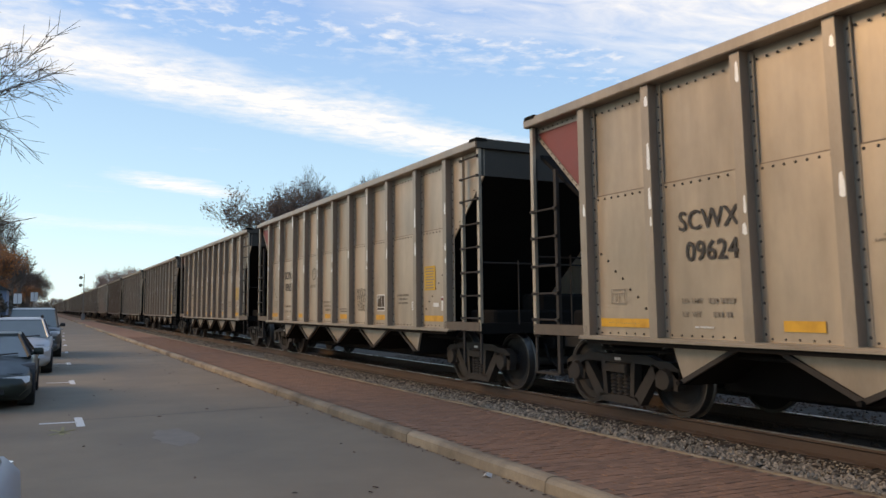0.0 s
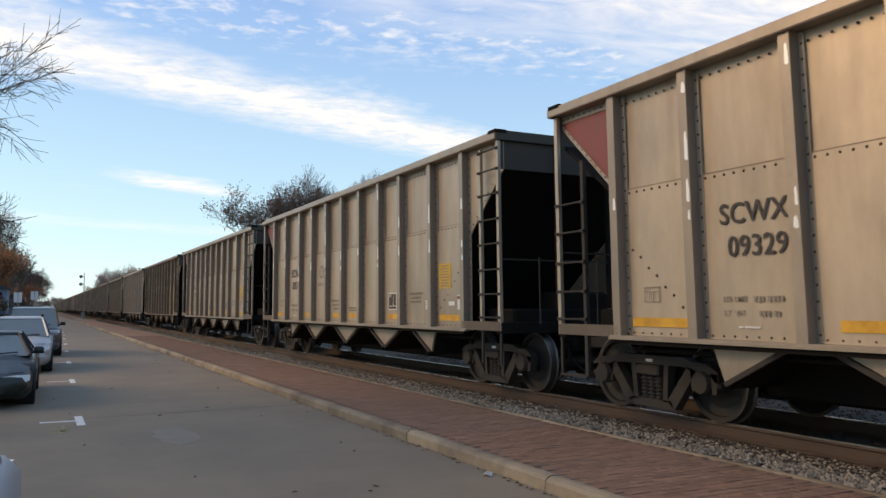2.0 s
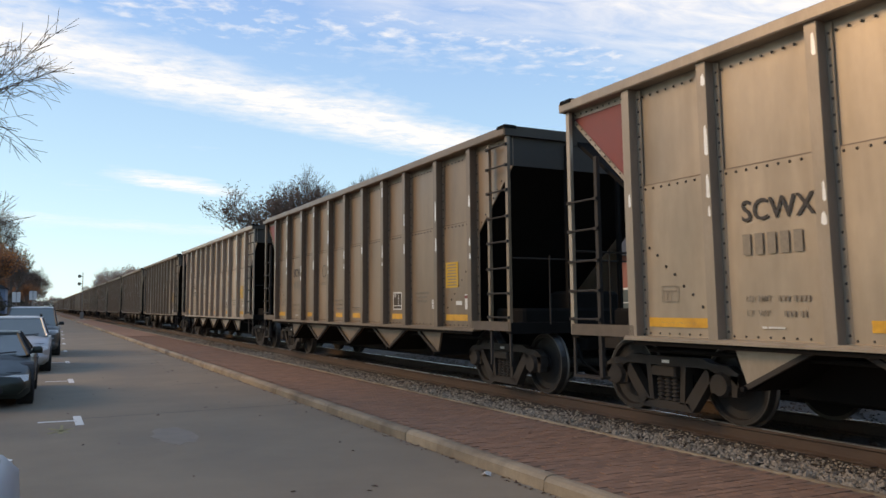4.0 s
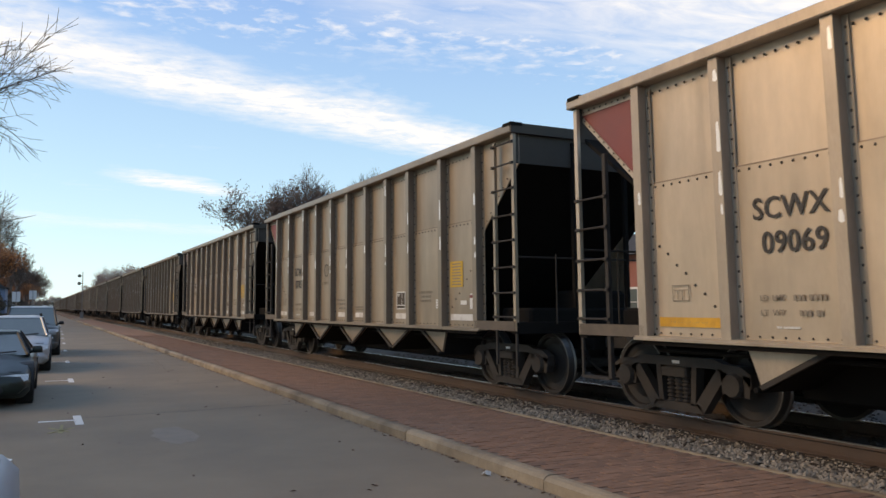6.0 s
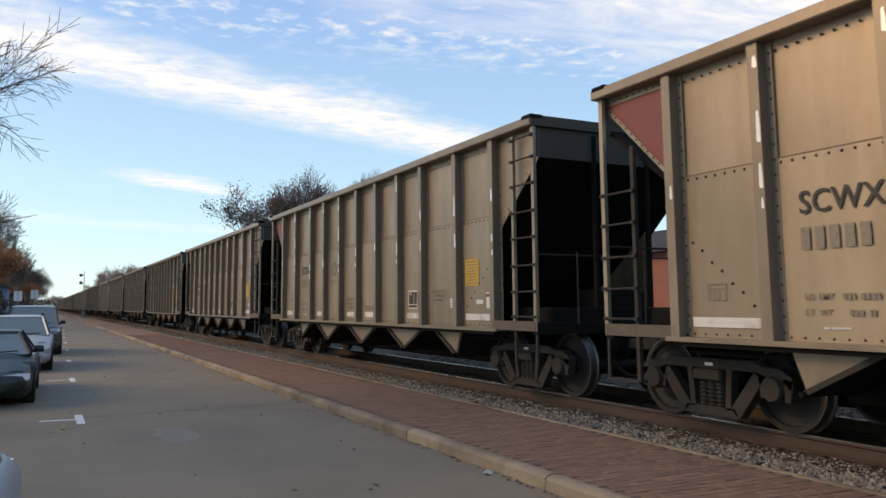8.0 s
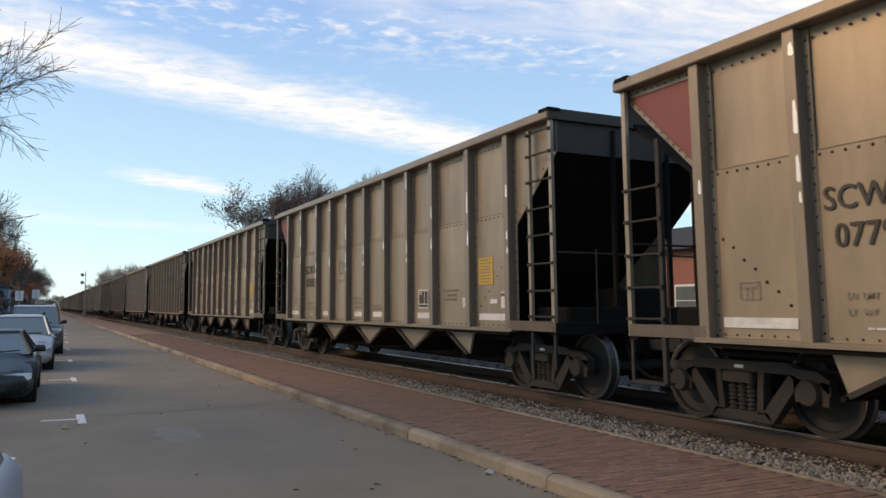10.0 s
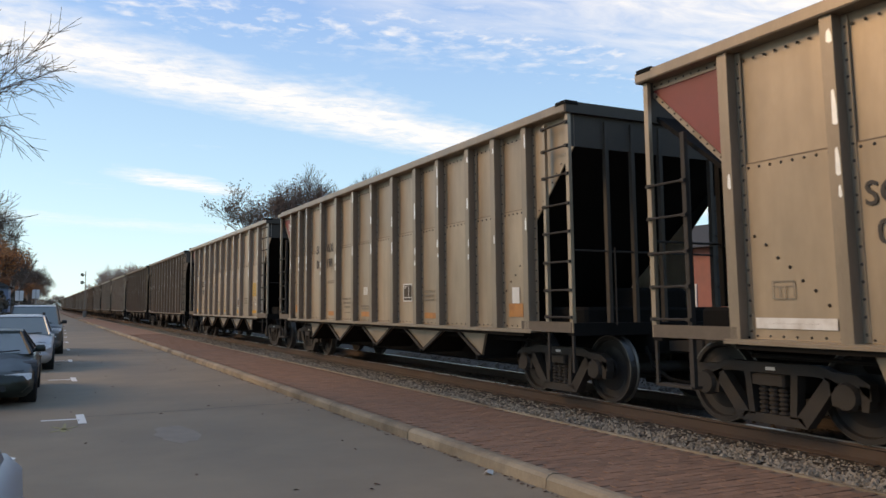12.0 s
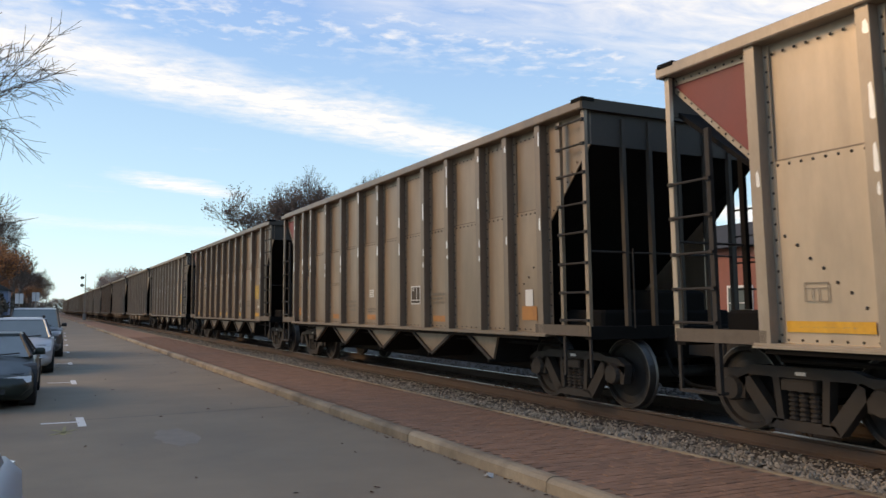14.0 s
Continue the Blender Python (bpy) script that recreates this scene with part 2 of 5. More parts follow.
# ---- mesh building ----
class Geo:
    """Collects vertices and faces of simple solids into one mesh."""

    def __init__(self):
        self.v, self.f = [], []

    def poly(self, pts, faces):
        o = len(self.v)
        self.v += [tuple(p) for p in pts]
        self.f += [tuple(i + o for i in f) for f in faces]
        return self

    def box(self, x0, x1, y0, y1, z0, z1):
        return self.poly([(x, y, z) for x in (x0, x1) for y in (y0, y1) for z in (z0, z1)],
                         [(0, 1, 3, 2), (4, 6, 7, 5), (0, 4, 5, 1), (2, 3, 7, 6), (0, 2, 6, 4), (1, 5, 7, 3)])

    def cbox(self, x0, x1, y0, y1, z0, z1, c=0.01):
        """A box with its upright and top edges chamfered."""
        ring = lambda i, z: [(x0 + i + c, y0 + i, z), (x1 - i - c, y0 + i, z), (x1 - i, y0 + i + c, z), (x1 - i, y1 - i - c, z),
                             (x1 - i - c, y1 - i, z), (x0 + i + c, y1 - i, z), (x0 + i, y1 - i - c, z), (x0 + i, y0 + i + c, z)]
        return self.loft([ring(0, z0), ring(0, z1 - c), ring(c * 0.7, z1)])

    def loft(self, rings, caps=True, closed=True):
        n, o = len(rings[0]), len(self.v)
        for r in rings:
            self.v += [tuple(p) for p in r]
        for k in range(len(rings) - 1):
            for i in range(n if closed else n - 1):
                j = (i + 1) % n
                self.f.append((o + k * n + i, o + k * n + j, o + (k + 1) * n + j, o + (k + 1) * n + i))
        if caps:
            self.f.append(tuple(o + i for i in reversed(range(n))))
            self.f.append(tuple(o + (len(rings) - 1) * n + i for i in range(n)))
        return self

    def prism(self, pts, axis, a, b):
        """Extrudes a flat outline along an axis; pts are in the other two axes, in order."""
        def at(p, w):
            return (w, p[0], p[1]) if axis == "x" else (p[0], w, p[1]) if axis == "y" else (p[0], p[1], w)
        return self.loft([[at(p, a) for p in pts], [at(p, b) for p in pts]])

    def tube(self, p, q, r0, r1=None, n=6):
        p, q = Vector(p), Vector(q)
        d = q - p
        if d.length < 1e-6:
            return self
        a = d.orthogonal().normalized()
        b = d.normalized().cross(a)
        r1 = r0 if r1 is None else r1
        ring = lambda c, r: [c + (a * math.cos(i * math.tau / n) + b * math.sin(i * math.tau / n)) * r for i in range(n)]
        return self.loft([ring(p, r0), ring(q, r1)], caps=n > 3)

    def lathe(self, profile, n=24, axis="x", centre=(0, 0, 0), caps=True):
        """Turns a profile of (place on the axis, radius) round the axis."""
        rings = []
        for h, r in profile:
            ring = []
            for i in range(n):
                c, s = r * math.cos(i * math.tau / n), r * math.sin(i * math.tau / n)
                p = (h, c, s) if axis == "x" else (c, h, s) if axis == "y" else (c, s, h)
                ring.append((p[0] + centre[0], p[1] + centre[1], p[2] + centre[2]))
            rings.append(ring)
        return self.loft(rings, caps=caps)

    def mesh(self, name, mat, smooth=False):
        me = bpy.data.meshes.new(name)
        me.from_pydata(self.v, [], self.f)
        bm = bmesh.new()
        bm.from_mesh(me)
        bmesh.ops.recalc_face_normals(bm, faces=bm.faces)
        bm.to_mesh(me)
        bm.free()
        if smooth:
            me.polygons.foreach_set("use_smooth", [True] * len(me.polygons))
        for one in mat if isinstance(mat, (list, tuple)) else [mat]:
            me.materials.append(one)
        return me


def part(name, geo, mat, parent, label="", smooth=False, at=None):
    me = geo if isinstance(geo, bpy.types.Mesh) else geo.mesh(name, mat, smooth)
    ob = new(name, me)
    ob.parent = parent
    if at is not None:
        ob.matrix_basis = at if isinstance(at, Matrix) else Matrix.Translation(at)
    if label:
        ob["label"] = label
    return ob


def thing(name, label, category, group="", kind="", at=None):
    ob = new(name)
    ob.empty_display_size = 0.2
    if at is not None:
        ob.matrix_basis = at
    return tagged(ob, label, category, group, kind)


def solid(name, geo, mat, label, category, group="", kind="", at=None, smooth=False):
    ob = new(name, geo.mesh(name, mat, smooth))
    if at is not None:
        ob.matrix_basis = at
    return tagged(ob, label, category, group, kind)


# lettering lies on a wagon's side: it reads towards -y, stands along z, faces -x
SIDE = Matrix(((0, 0, -1, 0), (-1, 0, 0, 0), (0, 1, 0, 0), (0, 0, 0, 1)))


def letters(text, size, squeeze=1.0, mat="ink"):
    cu = bpy.data.curves.new("lettering", "FONT")
    cu.body, cu.size, cu.extrude, cu.resolution_u = text, size, 0.0015, 3
    cu.align_x = "LEFT"
    cu.space_character = 1.04
    cu.offset = 0.003 * size / 0.3
    ob = bpy.data.objects.new("lettering", cu)
    scene.collection.objects.link(ob)
    bpy.context.view_layer.update()
    me = bpy.data.meshes.new_from_object(ob.evaluated_get(bpy.context.evaluated_depsgraph_get()))
    bpy.data.objects.remove(ob)
    me.transform(Matrix.Diagonal((squeeze, 1, 1, 1)))
    me.materials.clear()
    me.materials.append(M[mat])
    return me


# ---- railway, walk, street ----
TRACK_X, RAIL_Z, SIDE_X = 7.836, 0.195, 6.236
ROAD_Z = -0.12

ground = solid("ground", Geo().poly([(-1500, -600, -0.16), (1500, -600, -0.16), (1500, 2500, -0.16), (-1500, 2500, -0.16)], [(0, 1, 2, 3)]), M["ground"],
               "dry brown earth and winter grass", "ground", kind="structure")
road = solid("road", Geo().box(-5.5, 4.06, -30, 900, -0.30, ROAD_Z), M["asphalt"], "worn grey asphalt street with faint cracks", "road", kind="structure")
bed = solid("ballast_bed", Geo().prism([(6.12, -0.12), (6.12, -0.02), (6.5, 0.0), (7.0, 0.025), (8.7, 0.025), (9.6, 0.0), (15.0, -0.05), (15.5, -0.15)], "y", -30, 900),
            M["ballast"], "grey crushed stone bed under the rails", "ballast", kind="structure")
walk_base = solid("pavement", Geo().box(4.22, 6.06, -30, 900, -0.15, -0.008), M["sand"], "red brick pavers laid beside the railway", "pavement", kind="structure")
edging = solid("trim", Geo().box(6.062, 6.12, -30, 900, -0.15, 0.012), M["kerb"], "thin pale concrete edging along the brick walk", "edging", kind="structure")

track = thing("railway_track", "rusty steel rails with polished heads on timber sleepers", "railway track", kind="structure")
for side in (-1, 1):
    cx = side * 0.7525
    prof = [(-0.07, 0.025), (0.07, 0.025), (0.07, 0.035), (0.012, 0.055), (0.012, 0.15), (0.036, 0.162), (0.036, 0.185), (-0.036, 0.185), (-0.036, 0.162), (-0.012, 0.15), (-0.012, 0.055), (-0.07, 0.035)]
    part("rail", Geo().prism([(TRACK_X + cx + x, z) for x, z in prof], "y", -30, 900), M["rail"], track)
    part("rail_head", Geo().box(TRACK_X + cx - 0.020, TRACK_X + cx + 0.020, -30, 900, 0.1852, RAIL_Z), M["railtop"], track, "polished steel running surface")


# ---- hopper wagons ----
L2, ZS, ZT, HW = 7.315, 1.157, 4.245, 1.6
SEAM = 2.94
DEEP = 0.125      # how far the side posts stand out from the sheets
PITCH_CAR, SPEED, CENTRE0 = 16.18, 16.39, 2.335


def wheelset(parent, y):
    ax = part("axle", Geo().lathe([(-1.05, 0.075), (-0.8, 0.08), (0.8, 0.08), (1.05, 0.075)], 12), M["steel"], parent, at=(0, y, RAIL_Z + 0.457), smooth=True)
    for s in (-1, 1):
        prof = [(s * 0.80, 0.08), (s * 0.82, 0.13), (s * 0.80, 0.15), (s * 0.765, 0.30), (s * 0.775, 0.385), (s * 0.82, 0.40), (s * 0.822, 0.445)]
        part("wheel", Geo().lathe(prof + [(s * 0.70, 0.455), (s * 0.695, 0.16), (s * 0.70, 0.08)], 36), M["wheel"], ax, "dusty brown cast steel wheel", smooth=False)
        part("tread", Geo().lathe([(s * 0.8225, 0.443), (s * 0.820, 0.456), (s * 0.718, 0.459), (s * 0.705, 0.485), (s * 0.69, 0.485), (s * 0.688, 0.443)], 36, caps=False), M["tread"], ax, "bright worn steel tread and flange", smooth=False)
    return ax


def truck(parent, y, detail=True):
    """A two-axle truck with cast side frames, springs and bolster. Returns its turning wheelsets."""
    tr = part("truck", Geo().cbox(-0.95, 0.95, -0.17, 0.17, 0.62, 0.86, 0.03), M["steel"], parent, "grimy cast steel two-axle truck", at=(0, y, 0))
    zc = RAIL_Z + 0.457
    for s in (-1, 1):
        xa, xb = s * 0.93, s * 1.05
        g = Geo()
        # top chord, bottom chord, slanting arms and jaws
        g.prism([(-1.13, zc - 0.02), (-1.13, zc + 0.13), (-0.99, zc + 0.21), (-0.75, zc + 0.22), (-0.60, zc + 0.27), (0.60, zc + 0.27), (0.75, zc + 0.22), (0.99, zc + 0.21), (1.13, zc + 0.13),
                 (1.13, zc - 0.02), (1.0, zc + 0.10), (0.78, zc + 0.10), (0.60, zc + 0.16), (-0.60, zc + 0.16), (-0.78, zc + 0.10), (-1.0, zc + 0.10)], "x", xa, xb)
        g.prism([(-0.42, zc - 0.36), (0.42, zc - 0.36), (0.36, zc - 0.26), (-0.36, zc - 0.26)], "x", xa, xb)
        for q in (-1, 1):
            g.prism([(q * 0.80, zc + 0.12), (q * 0.66, zc + 0.17), (q * 0.30, zc - 0.26), (q * 0.42, zc - 0.36)], "x", xa, xb)
            g.prism([(q * 0.26, zc + 0.16), (q * 0.34, zc + 0.16), (q * 0.30, zc - 0.28), (q * 0.22, zc - 0.28)], "x", xa, xb)
            g.prism([(q * 1.02, zc + 0.12), (q * 1.13, zc + 0.10), (q * 1.10, zc - 0.12), (q * 1.03, zc - 0.12)], "x", xa, xb)
            g.prism([(q * 0.70, zc + 0.12), (q * 0.80, zc + 0.12), (q * 0.79, zc - 0.10), (q * 0.72, zc - 0.10)], "x", xa, xb)
        part("side_frame", g, M["steel"], tr, "cast steel side frame caked with brown dust")
        if not detail:
            continue
        for qy in (-0.125, 0.0, 0.125):
            coil = []
            for i in range(7):
                z = zc - 0.26 + i * 0.046
                coil += [(z, 0.040), (z + 0.010, 0.058), (z + 0.024, 0.058), (z + 0.034, 0.040)]
            part("spring", Geo().lathe(coil, 10, "z", (s * 1.0, qy, 0)), M["steel"], tr, "coil spring of the nest")
        part("spring_back", Geo().box(s * 0.86 - 0.03, s * 0.86 + 0.03, -0.24, 0.24, zc - 0.27, zc + 0.06), M["black"], tr)
        part("bolster_end", Geo().cbox(s * 0.90 - 0.2, s * 0.90 + 0.2, -0.21, 0.21, zc + 0.04, zc + 0.15, 0.02), M["steel"], tr)
        for q in (-0.89, 0.89):
            part("bearing", Geo().lathe([(s * 0.90, 0.13), (s * 1.06, 0.14), (s * 1.10, 0.12), (s * 1.10, 0.05)], 14, "x", (0, q, zc)), M["steel"], tr, "round bearing cap", smooth=False)
        part("frame_marker", Geo().box(s * 1.052, s * 1.058, -0.07, 0.05, zc + 0.19, zc + 0.225), M["white"], tr, "small white painted mark")
    part("brake_beam", Geo().tube((-0.8, 0.42, 0.5), (0.8, 0.42, 0.5), 0.05).tube((-0.8, -0.42, 0.5), (0.8, -0.42, 0.5), 0.05), M["steel"], tr)
    return [wheelset(tr, -0.89), wheelset(tr, 0.89)]


def hopper_vee(parent, top0, top1, tip):
    g = Geo().prism([(top0, ZS - 0.02), (top1, ZS - 0.02), (tip, 0.70)], "x", -HW + 0.17, -HW + 0.21)
    v = part("hopper_pocket", g, M["post"], parent, "dusty tapered discharge pocket")
    for a in (top0, top1):
        if abs(a - tip) < 0.3:
            continue
        d = Vector((0, a - tip, ZS - 0.02 - 0.70)).normalized()
        nrm = Vector((0, -d.z, d.y)) * 0.026
        p, q = Vector((0, tip, 0.70)), Vector((0, a, ZS - 0.02))
        pts = [p + nrm, p - nrm, q - nrm, q + nrm]
        part("edge_angle", Geo().prism([(w.y, w.z) for w in pts], "x", -HW + 0.13, -HW + 0.17), M["steel"], v, "dark steel angle along the pocket's edge")
    part("pocket_far_side", Geo().prism([(top0, ZS - 0.02), (top1, ZS - 0.02), (tip, 0.70)], "x", HW - 0.10, HW - 0.06), M["alu"], v)
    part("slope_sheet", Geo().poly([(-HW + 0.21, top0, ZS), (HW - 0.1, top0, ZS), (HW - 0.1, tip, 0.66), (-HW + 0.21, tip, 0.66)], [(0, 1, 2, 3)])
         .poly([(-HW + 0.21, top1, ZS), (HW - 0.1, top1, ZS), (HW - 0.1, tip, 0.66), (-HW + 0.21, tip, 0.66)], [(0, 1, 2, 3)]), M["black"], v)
    part("gate_hinge", Geo().tube((-HW + 0.08, tip, 0.69), (HW - 0.08, tip, 0.69), 0.03), M["black"], v)
    return v


def rivet_row(g, x, ya, za, yb, zb, step, r=0.014):
    n = max(1, int(round(math.hypot(yb - ya, zb - za) / step)))
    for i in range(n + 1):
        f = i / n
        y, z = ya + (yb - ya) * f, za + (zb - za) * f
        o = len(g.v)
        g.v += [(x, y + r * math.cos(k * math.tau / 6), z + r * math.sin(k * math.tau / 6)) for k in range(6)]
        g.v += [(x - 0.010, y + 0.6 * r * math.cos(k * math.tau / 6), z + 0.6 * r * math.sin(k * math.tau / 6)) for k in range(6)]
        g.f += [(o + k, o + (k + 1) % 6, o + 6 + (k + 1) % 6, o + 6 + k) for k in range(6)] + [tuple(o + 6 + k for k in range(6))]


def ladder(parent, y0, y1, x, z0, z1, inner_top, rungs, drop):
    """Side ladder: two stiles and its rungs; drop: how far the stiles reach below the sill."""
    s = 1 if y0 > 0 else -1
    a = part("ladder", Geo().box(x - 0.02, x + 0.03, y0 - 0.035, y0 + 0.035, z0, z1).box(x - 0.012, x - 0.02, y0 - 0.012, y0 + 0.012, z0, z1), M["alu"], parent, "upright corner stile of the side ladder")
    part("stile", Geo().box(x - 0.02, x + 0.03, y1 - 0.03, y1 + 0.03, z0 - (drop if s > 0 else 0), inner_top), M["alu" if s < 0 else "steel"], a)
    if drop:
        part("stile", Geo().box(x - 0.005, x + 0.025, y0 - 0.02, y0 + 0.02, z0 - drop, z0), M["steel"], a)
        if s < 0:
            part("stile", Geo().box(x - 0.005, x + 0.025, y1 - 0.02, y1 + 0.02, z0 - drop, z0), M["steel"], a)
    for z in rungs:
        part("rung", Geo().tube((x - 0.035, y0, z), (x - 0.035, y1, z), 0.014).box(x - 0.05, x, y0 - 0.03, y0 + 0.03, z - 0.02, z + 0.02).box(x - 0.05, x, y1 - 0.03, y1 + 0.03, z - 0.02, z + 0.02), M["steel"], a)
    if drop and s > 0:
        part("step", Geo().box(x - 0.03, x + 0.12, min(y0, y1), max(y0, y1), z0 - drop - 0.02, z0 - drop + 0.01), M["steel"], a)
    return a


def wagon(posts, style):
    """A five-pocket hopper wagon, its far end (+y) with a red corner, seen side at -x."""
    car = thing("hopper_wagon", "dusty tan aluminium coal hopper wagon rolling on the track", "freight wagon", "coal train wagons")
    xs, rng = -HW + DEEP, random.Random(len(posts) + 3)
    wheels, detail = [], style != "far"
    # panels between the posts, in two courses that lap at a riveted seam
    for i in range(len(posts) - 1):
        a, b = posts[i], posts[i + 1]
        lean = rng.uniform(-0.002, 0.002)
        for z0, z1, dx in ((ZS + 0.02, SEAM, 0.0), (SEAM - 0.02, ZT - 0.10, 0.018)) if detail else ((ZS + 0.02, ZT - 0.10, 0.0),):
            ny, nz = (7, 5) if detail else (2, 2)
            g, amp = Geo(), rng.uniform(0.003, 0.007)
            ph = rng.uniform(0, 6)
            rows = [[(xs + dx + amp * math.sin(math.pi * k / (ny - 1)) * math.sin(math.pi * r / (nz - 1)) * math.cos(ph) + lean, a + (b - a) * k / (ny - 1), z0 + (z1 - z0) * r / (nz - 1))
                     for k in range(ny)] for r in range(nz)]
            g.loft(rows, caps=False, closed=False)
            back = [[(xs + dx + 0.03, p[1], p[2]) for p in rows[0]], [(xs + dx + 0.03, p[1], p[2]) for p in rows[-1]]]
            g.loft(back, caps=False, closed=False)
            part("side_panel", g, M["alu"], car, smooth=True)
    for y in posts:
        w = 0.065
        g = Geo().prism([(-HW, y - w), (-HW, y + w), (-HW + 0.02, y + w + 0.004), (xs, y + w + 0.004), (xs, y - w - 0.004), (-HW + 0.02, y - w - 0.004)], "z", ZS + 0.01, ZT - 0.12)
        me = g.mesh("post", [M["post"], M["darkalu"]])
        # faces towards -y are coloured darker in place of their shade
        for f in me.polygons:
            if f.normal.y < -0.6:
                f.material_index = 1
        p = part("post", me, None, car, "upright aluminium side post, its shaded flank coloured darker")
        if not detail:
            continue
        for q0, q1 in ((-w - 0.075, -w - 0.004),):
            part("flange", Geo().prism([(xs - 0.008, y + q0 + 0.004), (xs - 0.008, y + q1), (xs + 0.004, y + q1), (xs + 0.004, y + q0)], "z", ZS + 0.03, ZT - 0.14), M["post"], p, "riveted flange of the post")
        # glints are painted on the post as small bright patches
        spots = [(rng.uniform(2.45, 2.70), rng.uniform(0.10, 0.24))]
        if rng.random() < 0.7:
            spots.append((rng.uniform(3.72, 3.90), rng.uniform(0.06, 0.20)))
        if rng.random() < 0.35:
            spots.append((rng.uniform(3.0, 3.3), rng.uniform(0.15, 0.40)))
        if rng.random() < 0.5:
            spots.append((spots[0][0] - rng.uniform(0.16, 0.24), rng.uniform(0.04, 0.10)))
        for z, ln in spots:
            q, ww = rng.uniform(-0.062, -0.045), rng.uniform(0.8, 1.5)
            part("worn_spot", Geo().prism([(y + q, z), (y + q + 0.02 * ww, z - 0.012), (y + q + 0.042 * ww, z + 0.01), (y + q + 0.036 * ww, z + ln), (y + q + 0.015 * ww, z + ln + 0.02), (y + q + 0.002, z + ln * 0.6)], "x", -HW - 0.002, -HW), M["bare"], p, "bright patch painted as a glint")
    laps = Geo()
    for i in range(len(posts) - 1 if detail else 0):
        laps.prism([(xs - 0.004, SEAM - 0.004), (xs - 0.004, SEAM + 0.008), (xs + 0.02, SEAM + 0.012), (xs + 0.02, SEAM - 0.004)], "y", posts[i] + 0.066, posts[i + 1] - 0.066)
    if laps.v:
        part("lap_joint", laps, M["darkalu"], car, "dark lap joint between two courses of sheet")
    if detail:
        g = Geo()
        for i in range(len(posts) - 1):
            a, b = posts[i] + 0.13, posts[i + 1] - 0.15
            rivet_row(g, xs - 0.002, a + 0.02, SEAM - 0.045, b - 0.02, SEAM - 0.045, 0.13, 0.017)
            rivet_row(g, xs - 0.001, a + 0.02, ZS + 0.055, b - 0.02, ZS + 0.055, 0.15)
            rivet_row(g, xs + 0.004, a + 0.02, ZT - 0.235, b - 0.02, ZT - 0.235, 0.13, 0.017)
        for y in posts:
            rivet_row(g, xs - 0.008, y - 0.105, ZS + 0.1, y - 0.105, ZT - 0.25, 0.155, 0.016)
        for k in range(7 if style != "ribbed" else 5):
            for q in (posts[-1] - 0.20 - k * 0.135, posts[0] + 0.20 + k * 0.135):
                z = 2.20 - k * 0.115 + 0.02 * (k % 2)
                rivet_row(g, xs - 0.004, q, z, q, z + 0.001, 1, 0.018)
        tagged(part("rivets", g, M["rivet"], car, "rows of dark rivet heads"), kind="stuff")
    part("far_side", Geo().box(HW - DEEP, HW - DEEP + 0.025, posts[0], posts[-1], ZS, ZT - 0.12), M["alu"], car)
    # side plates at both ends above the slanting edge
    for s, mat, lab in ((1, "red", "faded red corner panel"), (-1, "alu", "")):
        y0 = posts[-1] if s > 0 else posts[0]
        lo = 2.86 if s > 0 else 2.62
        hi = 3.96 if s > 0 else 3.66
        # far-side copy is black: the wagon end's inner shade in its colour
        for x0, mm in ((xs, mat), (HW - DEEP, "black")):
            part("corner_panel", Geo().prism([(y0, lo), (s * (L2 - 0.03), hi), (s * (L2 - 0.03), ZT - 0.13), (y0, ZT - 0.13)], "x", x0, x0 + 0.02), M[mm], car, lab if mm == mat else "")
        d = Vector((s * (L2 - 0.03) - y0, hi - lo)).normalized()
        nn = Vector((-d.y, d.x)) * (0.055 if d.x > 0 else -0.055)
        pts = [Vector((y0, lo)), Vector((s * (L2 - 0.03), hi)), Vector((s * (L2 - 0.03), hi)) + nn, Vector((y0, lo)) + nn]
        if s > 0:
            part("edge_flange", Geo().prism([tuple(p) for p in pts], "x", xs - 0.012, xs), M["post"], car)
            part("edge_flange", Geo().box(xs - 0.012, xs, y0, L2 - 0.03, ZT - 0.22, ZT - 0.13), M["post"], car)
            if detail:
                g = Geo()
                rivet_row(g, xs - 0.013, pts[0].x + 0.08, pts[0].y + 0.12, pts[1].x - 0.08, pts[1].y - 0.02, 0.13)
                rivet_row(g, xs - 0.013, y0 + 0.08, ZT - 0.175, L2 - 0.08, ZT - 0.175, 0.12)
                tagged(part("rivets", g, M["rivet"], car), kind="stuff")
        elif detail:
            g = Geo()
            rivet_row(g, xs - 0.003, y0 - 0.10, lo + 0.14, -L2 + 0.1, hi + 0.04, 0.17)
            tagged(part("rivets", g, M["rivet"], car), kind="stuff")
            part("seam_strip", Geo().box(xs - 0.015, xs, -6.62, -6.58, 2.95, ZT - 0.2), M["post"], car)
    # rim and sill
    for s in (-1, 1):
        x = s * HW
        rim = Geo().prism([(x - s * 0.13, ZT - 0.13), (x + s * 0.035, ZT - 0.13), (x + s * 0.045, ZT - 0.115), (x + s * 0.045, ZT - 0.012), (x + s * 0.03, ZT), (x - s * 0.13, ZT)], "y", -L2, L2 + 0.08)
        part("top_rim", rim, M["post"], car, "pale aluminium top rim")
        sill = Geo().prism([(x - s * 0.15, ZS - 0.02), (x + s * 0.025, ZS - 0.03), (x + s * 0.025, ZS - 0.005), (x + s * 0.004, ZS), (x + s * 0.004, ZS + 0.02), (x - s * 0.15, ZS + 0.025)], "y", posts[0] - 0.14, posts[-1] + 0.14)
